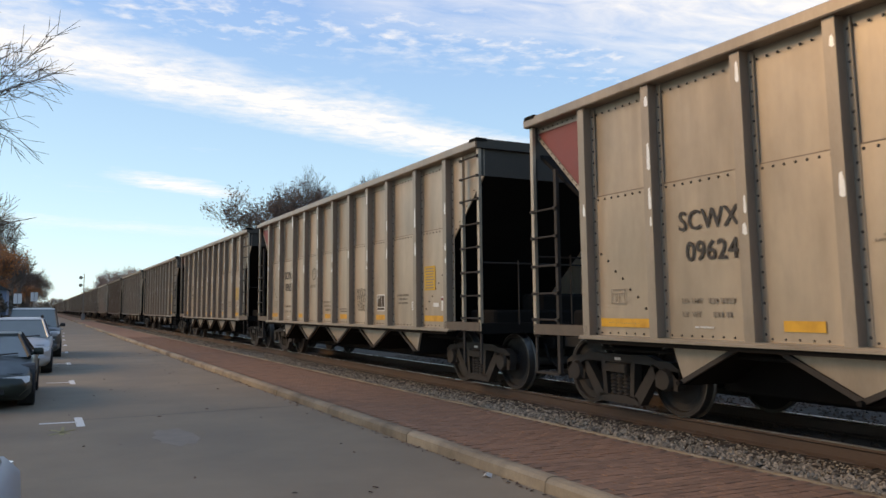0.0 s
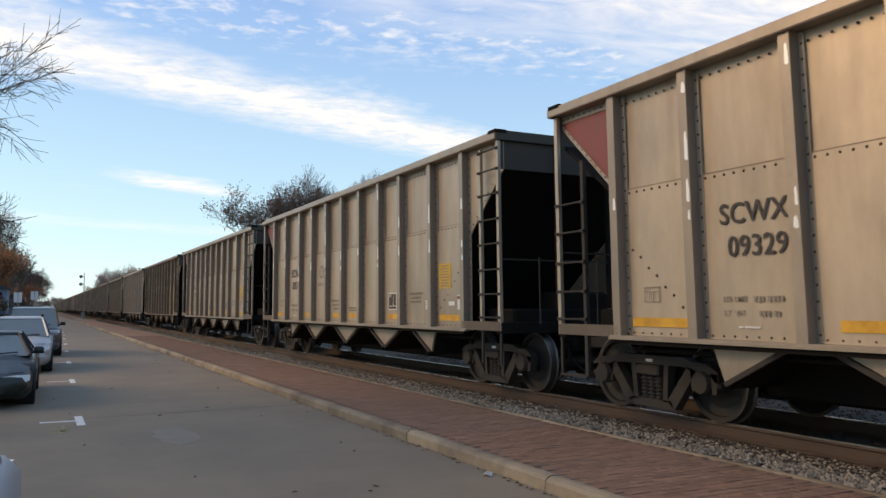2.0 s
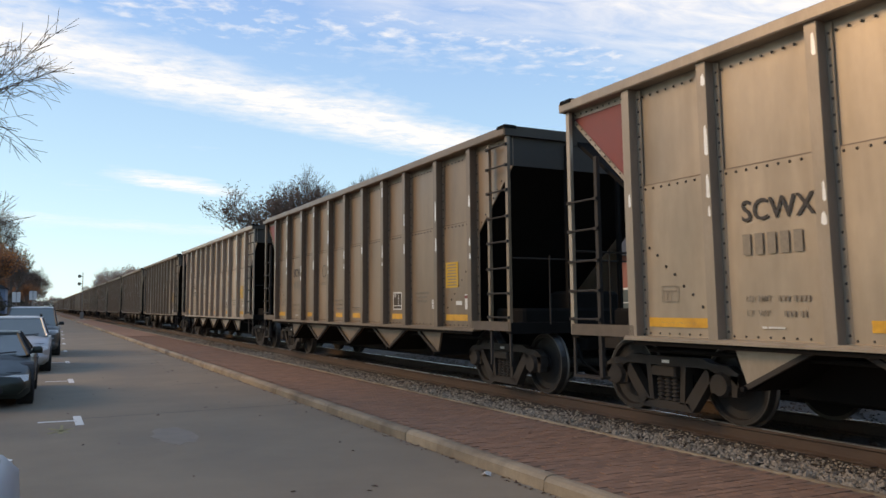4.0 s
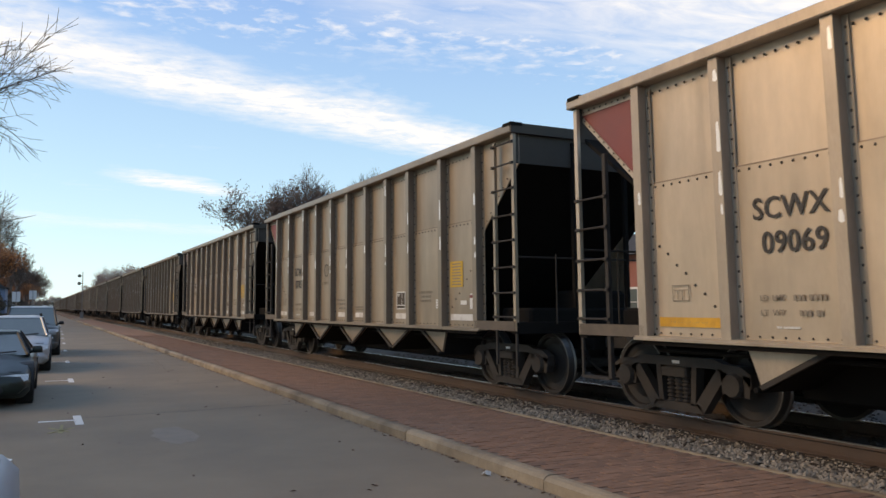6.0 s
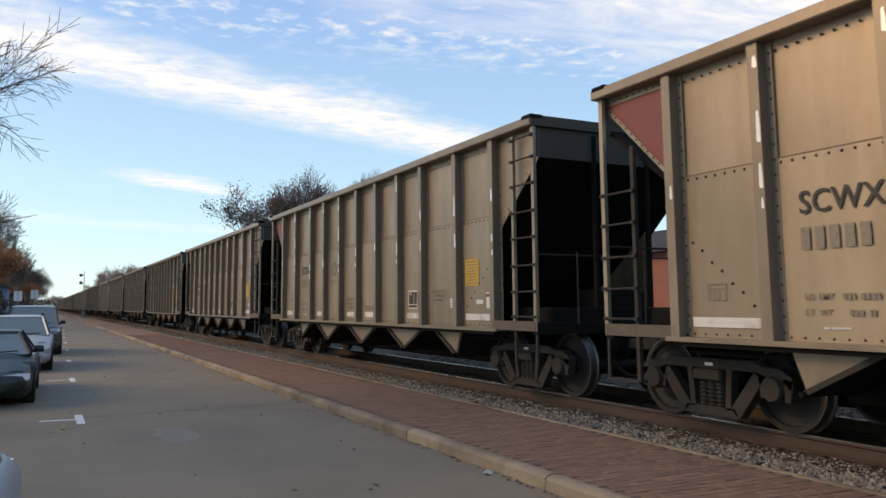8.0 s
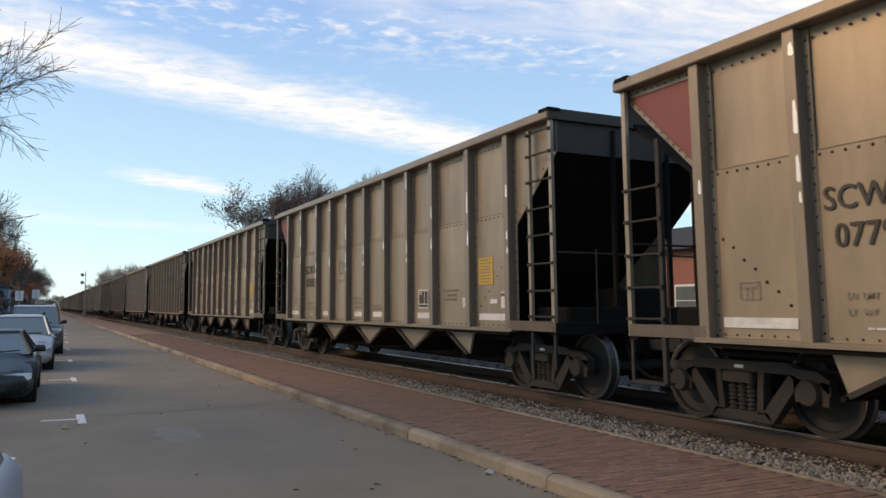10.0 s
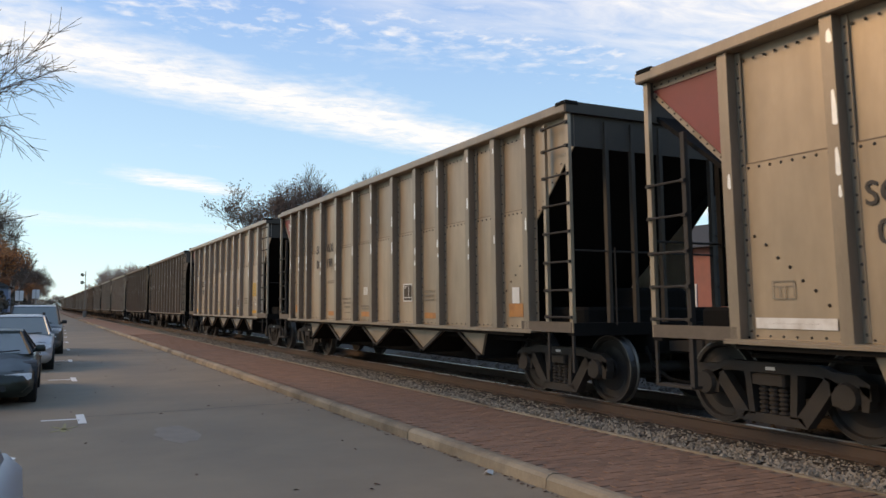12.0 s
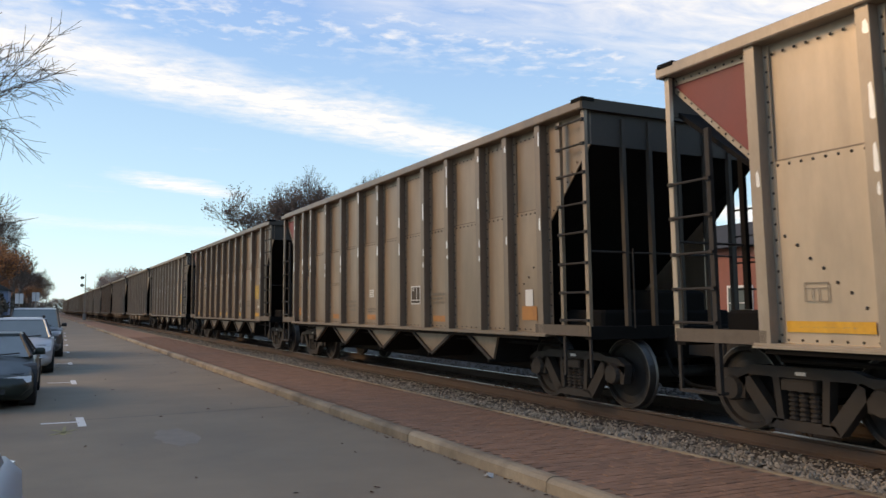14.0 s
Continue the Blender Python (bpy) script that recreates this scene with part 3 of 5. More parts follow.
        part("side_sill", sill, M["post"], car, "dusty side sill ledge")
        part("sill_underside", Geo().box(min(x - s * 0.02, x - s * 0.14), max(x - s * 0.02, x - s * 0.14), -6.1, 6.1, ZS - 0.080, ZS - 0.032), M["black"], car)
    for s in (-1, 1):
        part("end_rim", Geo().box(-HW - 0.04, HW + 0.04, min(s * (L2 - 0.06), s * (L2 + 0.04)), max(s * (L2 - 0.06), s * (L2 + 0.04)), ZT - 0.14, ZT + 0.012), M["endgrey"], car, "dark grey end rim")
        part("rim_corner", Geo().cbox(-HW - 0.055, -HW + 0.16, min(s * (L2 - 0.20), s * (L2 + 0.055)), max(s * (L2 - 0.20), s * (L2 + 0.055)), ZT - 0.03, ZT + 0.022, 0.012), M["black"], car)
        part("end_plate", Geo().box(-HW + 0.06, HW - 0.06, min(s * (L2 - 0.05), s * (L2 - 0.03)), max(s * (L2 - 0.05), s * (L2 - 0.03)), 3.66, ZT - 0.14), M["endgrey"], car, "grey upper end sheet")
        e0 = s * (L2 - 0.05)
        part("end_slope", Geo().prism([(e0, 3.66), (e0, 3.72), (s * 4.0, 1.30), (s * 4.0, 1.24)], "x", -HW + 0.15, HW - 0.15), M["black"], car, "black sloping end sheet")
        offs = (-0.5, 0.5) if style != "ribbed" else (-0.95, -0.5, 0.0, 0.5, 0.95)
        for o in offs:
            part("end_rib", Geo().box(o - 0.028, o + 0.028, s * (L2 - 0.03) - 0.035, s * (L2 - 0.03) + 0.035, 1.2 if style == "ribbed" else 1.5, ZT - 0.2), M["endgrey" if style == "ribbed" else "black"], car, "upright end rib")
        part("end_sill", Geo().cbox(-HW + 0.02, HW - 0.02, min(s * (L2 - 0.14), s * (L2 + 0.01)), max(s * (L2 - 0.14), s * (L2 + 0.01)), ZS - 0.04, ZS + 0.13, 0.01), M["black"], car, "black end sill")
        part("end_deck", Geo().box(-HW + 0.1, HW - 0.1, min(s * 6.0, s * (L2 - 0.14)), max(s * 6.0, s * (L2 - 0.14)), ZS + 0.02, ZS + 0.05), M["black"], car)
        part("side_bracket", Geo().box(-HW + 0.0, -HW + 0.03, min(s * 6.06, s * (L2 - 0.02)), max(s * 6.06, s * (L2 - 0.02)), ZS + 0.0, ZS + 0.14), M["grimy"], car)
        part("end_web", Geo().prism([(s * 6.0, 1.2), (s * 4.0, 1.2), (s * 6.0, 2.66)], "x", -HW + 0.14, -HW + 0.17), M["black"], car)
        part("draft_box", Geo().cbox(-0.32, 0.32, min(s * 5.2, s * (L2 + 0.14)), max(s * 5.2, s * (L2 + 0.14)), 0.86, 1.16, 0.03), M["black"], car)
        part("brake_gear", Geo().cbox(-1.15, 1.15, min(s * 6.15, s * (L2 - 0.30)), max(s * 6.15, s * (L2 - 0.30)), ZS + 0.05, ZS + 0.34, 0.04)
             .cbox(-0.2, 0.75, min(s * 6.3, s * (L2 - 0.36)), max(s * 6.3, s * (L2 - 0.36)), ZS + 0.34, ZS + 0.62, 0.05), M["black"], car, "black brake gear on the end deck")
        cp = part("coupler", Geo().box(-0.09, 0.09, min(s * (L2 + 0.1), s * 7.95), max(s * (L2 + 0.1), s * 7.95), 0.90, 1.06), M["steel"], car, "cast steel knuckle coupler")
        part("knuckle", Geo().lathe([(0.86, 0.12), (0.88, 0.16), (1.08, 0.16), (1.10, 0.12)], 10, "z", (0.05, s * 7.97, 0)), M["steel"], cp)
        if not detail:
            wheels += truck(car, s * 6.17, False)
            continue
        hose = Geo()
        pts = [Vector((-0.42, s * (L2 + 0.05), 0.95)), Vector((-0.46, s * 7.55, 0.70)), Vector((-0.40, s * 7.8, 0.55)), Vector((-0.32, s * 8.08, 0.52))]
        for p, q in zip(pts, pts[1:]):
            hose.tube(p, q, 0.024)
        part("air_hose", hose, M["black"], car, "hanging rubber brake hose")
        part("cross_bar", Geo().tube((-HW + 0.05, s * (L2 - 0.02), 2.25), (HW - 0.05, s * (L2 - 0.02), 2.25), 0.014).tube((-0.9, s * (L2 + 0.05), ZS + 0.1), (-0.9, s * (L2 + 0.05), 2.3), 0.012), M["steel"], car)
        if detail:
            ladder(car, s * (L2 - 0.03), s * 6.72, -HW + 0.03, ZS, ZT - 0.14, 3.42 if s > 0 else ZT - 0.2, [1.36, 1.72, 2.1, 2.5, 2.88] + ([] if s > 0 else [3.28, 3.66, 3.98]), 0.52)
            g = Geo()
            for y, top in ((s * (L2 - 0.03), ZT - 0.2), (s * 6.72, 3.4)):
                g.box(HW - 0.05, HW, y - 0.03, y + 0.03, ZS, top)
            for z in (1.4, 1.8, 2.2, 2.6, 3.0):
                g.tube((HW - 0.03, s * (L2 - 0.03), z), (HW - 0.03, s * 6.72, z), 0.014)
            part("far_ladder", g, M["steel"], car, "ladder on the other side")
        wheels += truck(car, s * 6.17)
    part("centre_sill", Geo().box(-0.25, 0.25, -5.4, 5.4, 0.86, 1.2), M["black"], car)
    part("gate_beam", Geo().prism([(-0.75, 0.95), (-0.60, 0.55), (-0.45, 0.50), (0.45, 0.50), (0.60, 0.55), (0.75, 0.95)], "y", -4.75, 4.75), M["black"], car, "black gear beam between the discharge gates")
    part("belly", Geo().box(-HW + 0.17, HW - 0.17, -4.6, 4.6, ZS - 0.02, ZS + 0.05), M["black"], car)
    if not detail:
        part("hopper_pockets", Geo().prism([(3.55, ZS), (4.62, ZS), (4.45, 0.76)], "x", -HW + 0.06, HW - 0.06).prism([(-0.82, ZS), (0.82, ZS), (0, 0.76)], "x", -HW + 0.06, HW - 0.06)
             .prism([(1.48, ZS), (3.12, ZS), (2.3, 0.76)], "x", -HW + 0.06, HW - 0.06).prism([(-1.48, ZS), (-3.12, ZS), (-2.3, 0.76)], "x", -HW + 0.06, HW - 0.06), M["alu"], car)
    for a, b, t in () if not detail else ((3.66, 4.72, 4.55), (1.40, 3.30, 2.35), (-0.95, 0.95, 0.0), (-3.30, -1.40, -2.35), (-4.72, -3.66, -4.55)):
        hopper_vee(car, a, b, t)
    part("brake_cylinder", Geo().lathe([(-0.3, 0.06), (-0.28, 0.15), (0.25, 0.16), (0.3, 0.08)], 12, "y", (-0.7, 5.0, 1.0)), M["black"], car)
    part("train_pipe", Geo().tube((-HW + 0.35, -6.2, 1.0), (-HW + 0.35, 6.2, 1.0), 0.025), M["black"], car)
    # tape, stencils, placards
    X = xs - 0.012
    mids = [(posts[i] + posts[i + 1]) / 2 for i in range(len(posts) - 1)][::-1]   # from the red end
    def mark(name, y, z, w, h, mat, label="", parent=car, lift=0.0):
        return part(name, Geo().box(X - 0.003 - lift, X - lift, y - w / 2, y + w / 2, z, z + h), M[mat], parent, label)
    wide = ((0, 0.92), (2, 0.46), (4, 0.50), (5, 0.52), (7, 0.52), (len(mids) - 1, 0.86))
    if style == "ribbed":
        wide = ((0, 0.5), (3, 0.45), (5, 0.5), (8, 0.55), (len(mids) - 1, 0.5))
    for k, w in wide:
        tall = style == "ribbed" and k in (0, len(mids) - 1)
        mark("reflective_tape", mids[k], ZS + 0.19 if tall else ZS + 0.13, 0.40 if tall else w, 0.20 if tall else 0.105, "stripe", "strip of reflective tape above the sill")
    if detail:
        def bars(k, y, z, widths, h, mat="fadedink"):
            for j, w in enumerate(widths):
                g, a = Geo(), mids[k] + y + w / 2
                while a > mids[k] + y - w / 2 + 0.03:
                    b = max(a - rng.uniform(0.45, 0.75) * h, mids[k] + y - w / 2)
                    g.box(X - 0.003, X, b, a, z - j * h * 1.9, z - j * h * 1.9 + h)
                    a = b - h * (0.22 if rng.random() < 0.8 else 0.9)
                tagged(part("stencil_line", g, M[mat], car), kind="stuff")
        for txt, dy, z in (("LD", 0.34, 1.565), ("LMT", 0.19, 1.565), ("LT", 0.34, 1.42), ("WT", 0.19, 1.42)):
            part("lettering", letters(txt, 0.085, 1.0, "fadedink"), None, car, "faded stencilled lettering", at=Matrix.Translation((X, mids[1] + dy, z)) @ SIDE)
        bars(1, -0.24, 1.565, (0.36,), 0.055)
        bars(1, -0.27, 1.42, (0.30,), 0.055)
        bars(1, 0.0, 1.30, (0.30,), 0.02, "white")
        bars(3, 0.0, 2.12, (0.55, 0.72), 0.022)
        bars(4, 0.0, 1.66, (0.72, 0.6, 0.42), 0.05)
        bars(4, 0.0, 1.36, (0.42,), 0.015)
        bars(5, 0.0, 1.50, (0.62, 0.46), 0.03)
        bars(8, 0.1, 1.76, (0.62, 0.40, 0.5), 0.04)
        bars(0, 0.0, 1.33, (0.62,), 0.015)
        ring = Geo()
        for i in range(28 if style != "ribbed" else 0):
            a0, a1 = i * math.tau / 28, (i + 1) * math.tau / 28
            q = [(r * math.cos(a), r * math.sin(a)) for r, a in ((0.155, a0), (0.155, a1), (0.135, a1), (0.135, a0))]
            ring.prism([(mids[3] + y, 2.42 + z) for y, z in q], "x", X - 0.003, X)
        c = part("round_stencil", ring, M["ink"], car, "round black ring stencil") if ring.v else car
        for j, w in enumerate((0.13, 0.15, 0.05)):
            mark("stencil_line", mids[3], 2.49 - j * 0.06, w, 0.02, "fadedink", parent=c)
        by, bz, stencil = mids[0] + 0.11, 1.57, Geo()
        for y0, y1, z0, z1 in ((-0.13, 0.13, 0.17, 0.18), (-0.13, 0.13, 0.0, 0.01), (-0.13, -0.12, 0.0, 0.18), (0.12, 0.13, 0.0, 0.18), (-0.13, 0.13, 0.12, 0.128), (-0.03, -0.02, 0.0, 0.12), (0.04, 0.05, 0.02, 0.12)):
            stencil.box(X - 0.003, X, by + y0, by + y1, bz + z0, bz + z1)
        part("box_stencil", stencil, M["fadedink"], car, "small faded outlined stencil")
        pz = 1.60 if style == "ribbed" else 1.47
        pl = mark("placard", mids[7], pz, 0.42, 0.345, "white", "white framed black data placard")
        mark("placard_face", mids[7] + 0.07, pz + 0.085, 0.22, 0.235, "endgrey", "", pl, 0.003)
        mark("placard_face", mids[7] - 0.125, pz + 0.085, 0.125, 0.235, "endgrey", "", pl, 0.003)
        mark("placard_face", mids[7], pz + 0.022, 0.37, 0.048, "endgrey", "", pl, 0.003)
        mark("placard_line", mids[7] + 0.10, pz + 0.285, 0.12, 0.014, "white", "", pl, 0.006)
        mark("placard_line", mids[7] + 0.11, pz + 0.255, 0.10, 0.012, "white", "", pl, 0.006)
        ty, tz = (mids[5], 1.765) if style == "ribbed" else (mids[8] - 0.44, 1.49)
        t = mark("white_tag", ty, tz, 0.24, 0.16, "white", "small white label with faint lines")
        for j in range(3):
            mark("tag_line", ty, tz + 0.025 + j * 0.045, 0.2, 0.012, "fadedink", "", t, 0.003)
        last = len(mids) - 1
        if style == "ribbed":
            mark("white_tag", mids[last], 1.55, 0.20, 0.24, "white", "small white label")
            return car, wheels, mids
        st = mark("sticker", mids[last] + 0.20, 1.85, 0.46, 0.44, "sticker", "yellow notice with dark lines")
        for j in range(8):
            mark("notice_line", mids[last] + 0.20, 1.885 + j * 0.05, 0.34 - 0.03 * (j % 3), 0.018, "fadedink", "", st, 0.003)
        wt = mark("warning_tag", mids[last] - 0.36, 1.48, 0.18, 0.25, "white", "white tag with a red band")
        mark("tag_band", mids[last] - 0.36, 1.66, 0.18, 0.05, "red", "", wt, 0.003)
        mark("small_plate", mids[last] - 0.05, 1.55, 0.22, 0.07, "white", "small pale number-less plate")
    return car, wheels, mids


POSTS = [-6.08, -4.82, -3.43, -2.32, -1.16, 0.0, 1.16, 2.32, 3.43, 4.82, 6.08]
POSTS_B = [-6.2, -5.28, -4.42, -3.28, -2.3, -1.18, -0.03, 1.12, 2.29, 3.46, 4.68, 5.38, 6.2]
NUMBERS = {0: "09624", 1: "09652", 2: "09329", 3: "09346", 6: "09069", 7: "07657", 10: "07798", 11: "07888", 12: "07460", 14: "09031"}
SHIFT = {1: 0.11, 6: 0.03, 7: 0.07, 10: 0.17, 11: 0.19, 12: 0.17, 14: 0.15}      # metres by which a wagon's lettering stands further along
YELLOW, WHITE, ORANGE = (0.80, 0.42, 0.045, 1), (0.80, 0.78, 0.74, 1), (0.55, 0.24, 0.07, 1)
TRAIN, WHEELS = [], []
ROLL_ON = ((0.0, -0.073), (0.5, -0.038), (1.0, 0.048), (1.5, 0.037), (2.0, 0.118), (2.5, 0.096), (3.0, 0.168), (5.5, -0.304), (6.0, -0.23), (6.5, -0.264), (7.0, -0.203),
           (9.5, -0.159), (10.0, -0.139), (10.5, -0.154), (11.0, -0.134), (11.5, -0.161), (12.0, -0.14), (12.5, -0.13), (13.0, -0.12), (13.5, -0.203), (14.0, -0.191))   # seconds, metres ahead of even speed


def paint(car, tone, tape):
    for o in car.children_recursive:
        if o.type == "MESH":
            o.color = tape if o.name.startswith("reflective_tape") else tone


def build_train():
    masters = {k: wagon(p, k) for k, p in (("plain", POSTS), ("ribbed", POSTS_B), ("far", POSTS))}
    marks = letters("SCWX", 0.305, 0.97)
    used = set()
    rng = random.Random(11)
    for n in range(-1, 33):
        kind = "ribbed" if n in (13, 15) else "far" if n > 17 else "plain"
        at = pose(TRACK_X, CENTRE0 + PITCH_CAR * n, 0)
        master, wheels, mids = masters[kind]
        if kind in used:
            car = copy_thing(master, at)
        else:
            used.add(kind)
            car = master
            car.matrix_basis = at
        TRAIN.append((n, car))
        WHEELS.extend(o for o in car.children_recursive if o.name.startswith("axle") )
    for n, car in TRAIN:
        X = -HW + DEEP - 0.013
        mids = masters["ribbed" if n in (13, 15) else "plain"][2]
        if n == 13:
            for txt, y, z in (("SC", 4.10, 2.85), ("WX", 3.27, 2.85), ("06", 4.09, 2.48), ("198", 3.27, 2.48)):
                part("lettering", letters(txt, 0.305, 0.92), None, car, "black stencilled lettering", at=Matrix.Translation((X, y, z)) @ SIDE)
        elif n <= 17:
            part("lettering", marks, None, car, "black stencilled lettering", at=Matrix.Translation((X, mids[1] + 0.345 + SHIFT.get(n, 0.0), 2.37)) @ SIDE)
            if n in NUMBERS:
                part("number", letters(NUMBERS[n], 0.305, 0.97), None, car, "black stencilled numerals", at=Matrix.Translation((X, mids[1] + 0.25 + SHIFT.get(n, 0.0), 2.03)) @ SIDE)
            else:
                g = Geo()
                for q in range(5):
                    g.box(X - 0.003, X, mids[1] + 0.24 - q * 0.155, mids[1] + 0.34 - q * 0.155, 2.03, 2.24)
                part("number", g, M["fadedink"], car, "worn dark number bars")
        if n == 13:
            g = Geo()
            for j, w in enumerate((0.26, 0.18, 0.30, 0.22)):
                g.box(X + 0.005, X + 0.010, 6.86 - w, 6.86, 3.86 - j * 0.055, 3.875 - j * 0.055)
            part("panel_lines", g, M["white"], car, "small white stencilled lines on the red panel")
        if n == 1:
            g, gr = Geo(), random.Random(2)
            for row, (zz, cnt) in enumerate(((1.88, 6), (1.74, 5), (1.56, 5))):
                pts = []
                for q in range(cnt * 8):
                    a = q * math.tau / 8
                    r = gr.uniform(0.045, 0.085)
                    pts.append(Vector((X - 0.002, mids[6] + 0.30 - q * 0.0145 - r * 0.8 * math.cos(a) + gr.uniform(-0.012, 0.012) - row * 0.03, zz + r * 1.2 * math.sin(a) + gr.uniform(-0.02, 0.02))))
                for p0, p1 in zip(pts, pts[1:]):
                    g.tube(p0, p1, 0.0085, n=4)
            g.v = [(X - 0.001 - 0.1 * (X - x), y, z) for x, y, z in g.v]
            part("graffiti", g, M["ink"], car, "scrawled dark spray-paint loops")
        v = rng.uniform(0.92, 1.05) * (0.82 if 7 <= n <= 13 else 1.25 if n in (6, 14) else 1.01)
        tone = (v, v * (0.95 if 7 <= n <= 13 else 0.985), v * (0.89 if 7 <= n <= 13 else 0.97), 1)
        if n in (5, 16):
            tone = (0.66, 0.57, 0.50, 1)
        if n in (20, 24, 29):
            tone = (0.74, 0.63, 0.55, 1)
        if n in (13, 15):
            tone = (0.90, 0.85, 0.79, 1) if n == 13 else (0.74, 0.66, 0.60, 1)
        paint(car, tone, ORANGE if n in (13, 15) else WHITE if n in (7, 8, 9, 10, 11, 12) else YELLOW)


build_train()


# ---- plants ----
def grow(g, p, d, length, r, level, rng, spread, up, tips, sides=5, thin=0.006):
    """A limb that bends and forks into thinner ones."""
    segs = 3 if level > 1 else 2
    for k in range(segs):
        q = p + d * (length / segs)
        r1 = r * 0.84
        g.tube(p, q, max(r, thin), max(r1, thin * 0.7), sides if level > 2 else 3)
        p, r = q, r1
        d = (d + Vector((rng.gauss(0, 0.13), rng.gauss(0, 0.13), rng.gauss(0, 0.10) + up * 0.10))).normalized()
        if level > 0 and (k > 0 or level < 4):
            for _ in range(1 if level > 2 else 2):
                a = Vector((rng.gauss(0, 1), rng.gauss(0, 1), rng.gauss(0, 0.6))).normalized()
                e = (d + a * spread + Vector((0, 0, up * 0.2))).normalized()
                grow(g, p, e, length * rng.uniform(0.55, 0.8), r * 0.62, level - 1, rng, spread, up, tips, sides, thin)
    if level > 0:
        grow(g, p, d, length * 0.72, r * 0.8, level - 1, rng, spread, up, tips, sides, thin)
    else:
        tips.append(p)


def leaf_cloud(g, tips, rng, size, per):
    for p in tips:
        for _ in range(per):
            c = p + Vector((rng.gauss(0, 1), rng.gauss(0, 1), rng.gauss(0, 1))) * size * 2.2
            a = Vector((rng.gauss(0, 1), rng.gauss(0, 1), rng.gauss(0, 1))).normalized() * size
            b = a.orthogonal().normalized() * size * 0.6
            n = a.cross(b).normalized() * size * 0.18
            g.poly([c - a, c - b + n, c + a, c + b + n], [(0, 1, 2), (0, 2, 3)])


def tree(height, seed, label, leaves=None, per=2, leaf=0.12, spread=0.62, up=0.5, levels=5, at=None, group="street trees", thick=1.0, bare=0.28, thin=0.012, twig="twig"):
    rng = random.Random(seed)
    t = thing("tree", label, "tree", group, at=at)
    trunk = Geo()
    r = height * 0.022 * thick
    pts = [Vector((0, 0, -0.2)), Vector((0.02 * height * rng.gauss(0, 0.5), 0.02 * height * rng.gauss(0, 0.5), height * bare))]
    trunk.tube(pts[0], pts[0] + Vector((0, 0, 0.3)), r * 1.5, r * 1.1, 9).tube(pts[0] + Vector((0, 0, 0.3)), pts[1], r * 1.1, r * 0.85, 9)
    part("trunk", trunk, M["bark"], t, smooth=True)
    g, tips = Geo(), []
    for k in range(4):
        a = k * math.tau / 4 + rng.uniform(-0.5, 0.5)
        d = Vector((math.cos(a) * spread, math.sin(a) * spread, 1.0 + rng.uniform(-0.2, 0.3))).normalized()
        grow(g, pts[1].copy(), d, height * 0.22, r * 0.5, levels - 1, rng, spread, up, tips, thin=thin)
    tagged(part("crown", g, M[twig], t), kind="stuff")
    if leaves:
        lg = Geo()
        leaf_cloud(lg, tips, rng, leaf, per)
        tagged(part("leaves", lg, M[leaves], t), kind="stuff")
    return t

# ---- street furniture, marks ----
def kerb_stones():
    k = thing("kerb", "weathered tan concrete kerb with open joints", "kerb", kind="structure")
    rng = random.Random(4)
    g = Geo().prism([(-0.085, -0.3), (-0.075, -0.03), (-0.045, 0.0), (0.0, 0.012), (0.07, 0.006), (0.075, -0.3)], "y", -1.515, 1.515).mesh("kerb_stone", M["kerb"])
    y = -4.5
    while y < 112:
        part("kerb_stone", g, None, k, at=pose(4.145 + rng.uniform(-0.004, 0.004), y, rng.uniform(-0.004, 0.004), 0, rng.uniform(-0.4, 0.4), rng.uniform(-0.08, 0.08)))
        y += 3.045


kerb_stones()
MARKS = [(0.56, 12.95), (0.69, 20.02), (0.82, 26.95), (0.95, 34.0), (1.08, 41.0), (1.20, 48.0), (1.34, 55.0), (1.48, 62.0)]
for x, y in MARKS:
    solid("road_marking", Geo().box(x - 0.055, x + 0.055, y - 0.52, y + 0.52, ROAD_Z, ROAD_Z + 0.004).box(x - 0.52, x - 0.058, y - 0.045, y + 0.045, ROAD_Z, ROAD_Z + 0.004), M["white"],
          "worn white painted parking stall tee", "road marking", "parking stall marks")
rng = random.Random(21)
crack = Geo()
for x0, y0, x1, y1, w in ((0.4, 13.1, 4.05, 13.5, 0.022), (2.6, 18.0, 4.05, 18.3, 0.015), (0.7, 30.0, 5.0, 30.4, 0.03), (-1.9, 24.0, 4.0, 24.3, 0.02)):
    n = 22
    pts = [(x0 + (x1 - x0) * i / n + rng.gauss(0, 0.025), y0 + (y1 - y0) * i / n + rng.gauss(0, 0.03)) for i in range(n + 1)]
    for (ax, ay), (bx, by) in zip(pts, pts[1:]):
        d = Vector((bx - ax, by - ay)).normalized()
        px, py = -d.y * w / 2, d.x * w / 2
        crack.poly([(ax + px, ay + py, ROAD_Z + 0.003), (ax - px, ay - py, ROAD_Z + 0.003), (bx - px, by - py, ROAD_Z + 0.003), (bx + px, by + py, ROAD_Z + 0.003)], [(0, 1, 2, 3)])
solid("road_crack", crack, M["patch"], "thin dark sealed cracks in the asphalt", "crack", kind="structure")
litter = Geo()
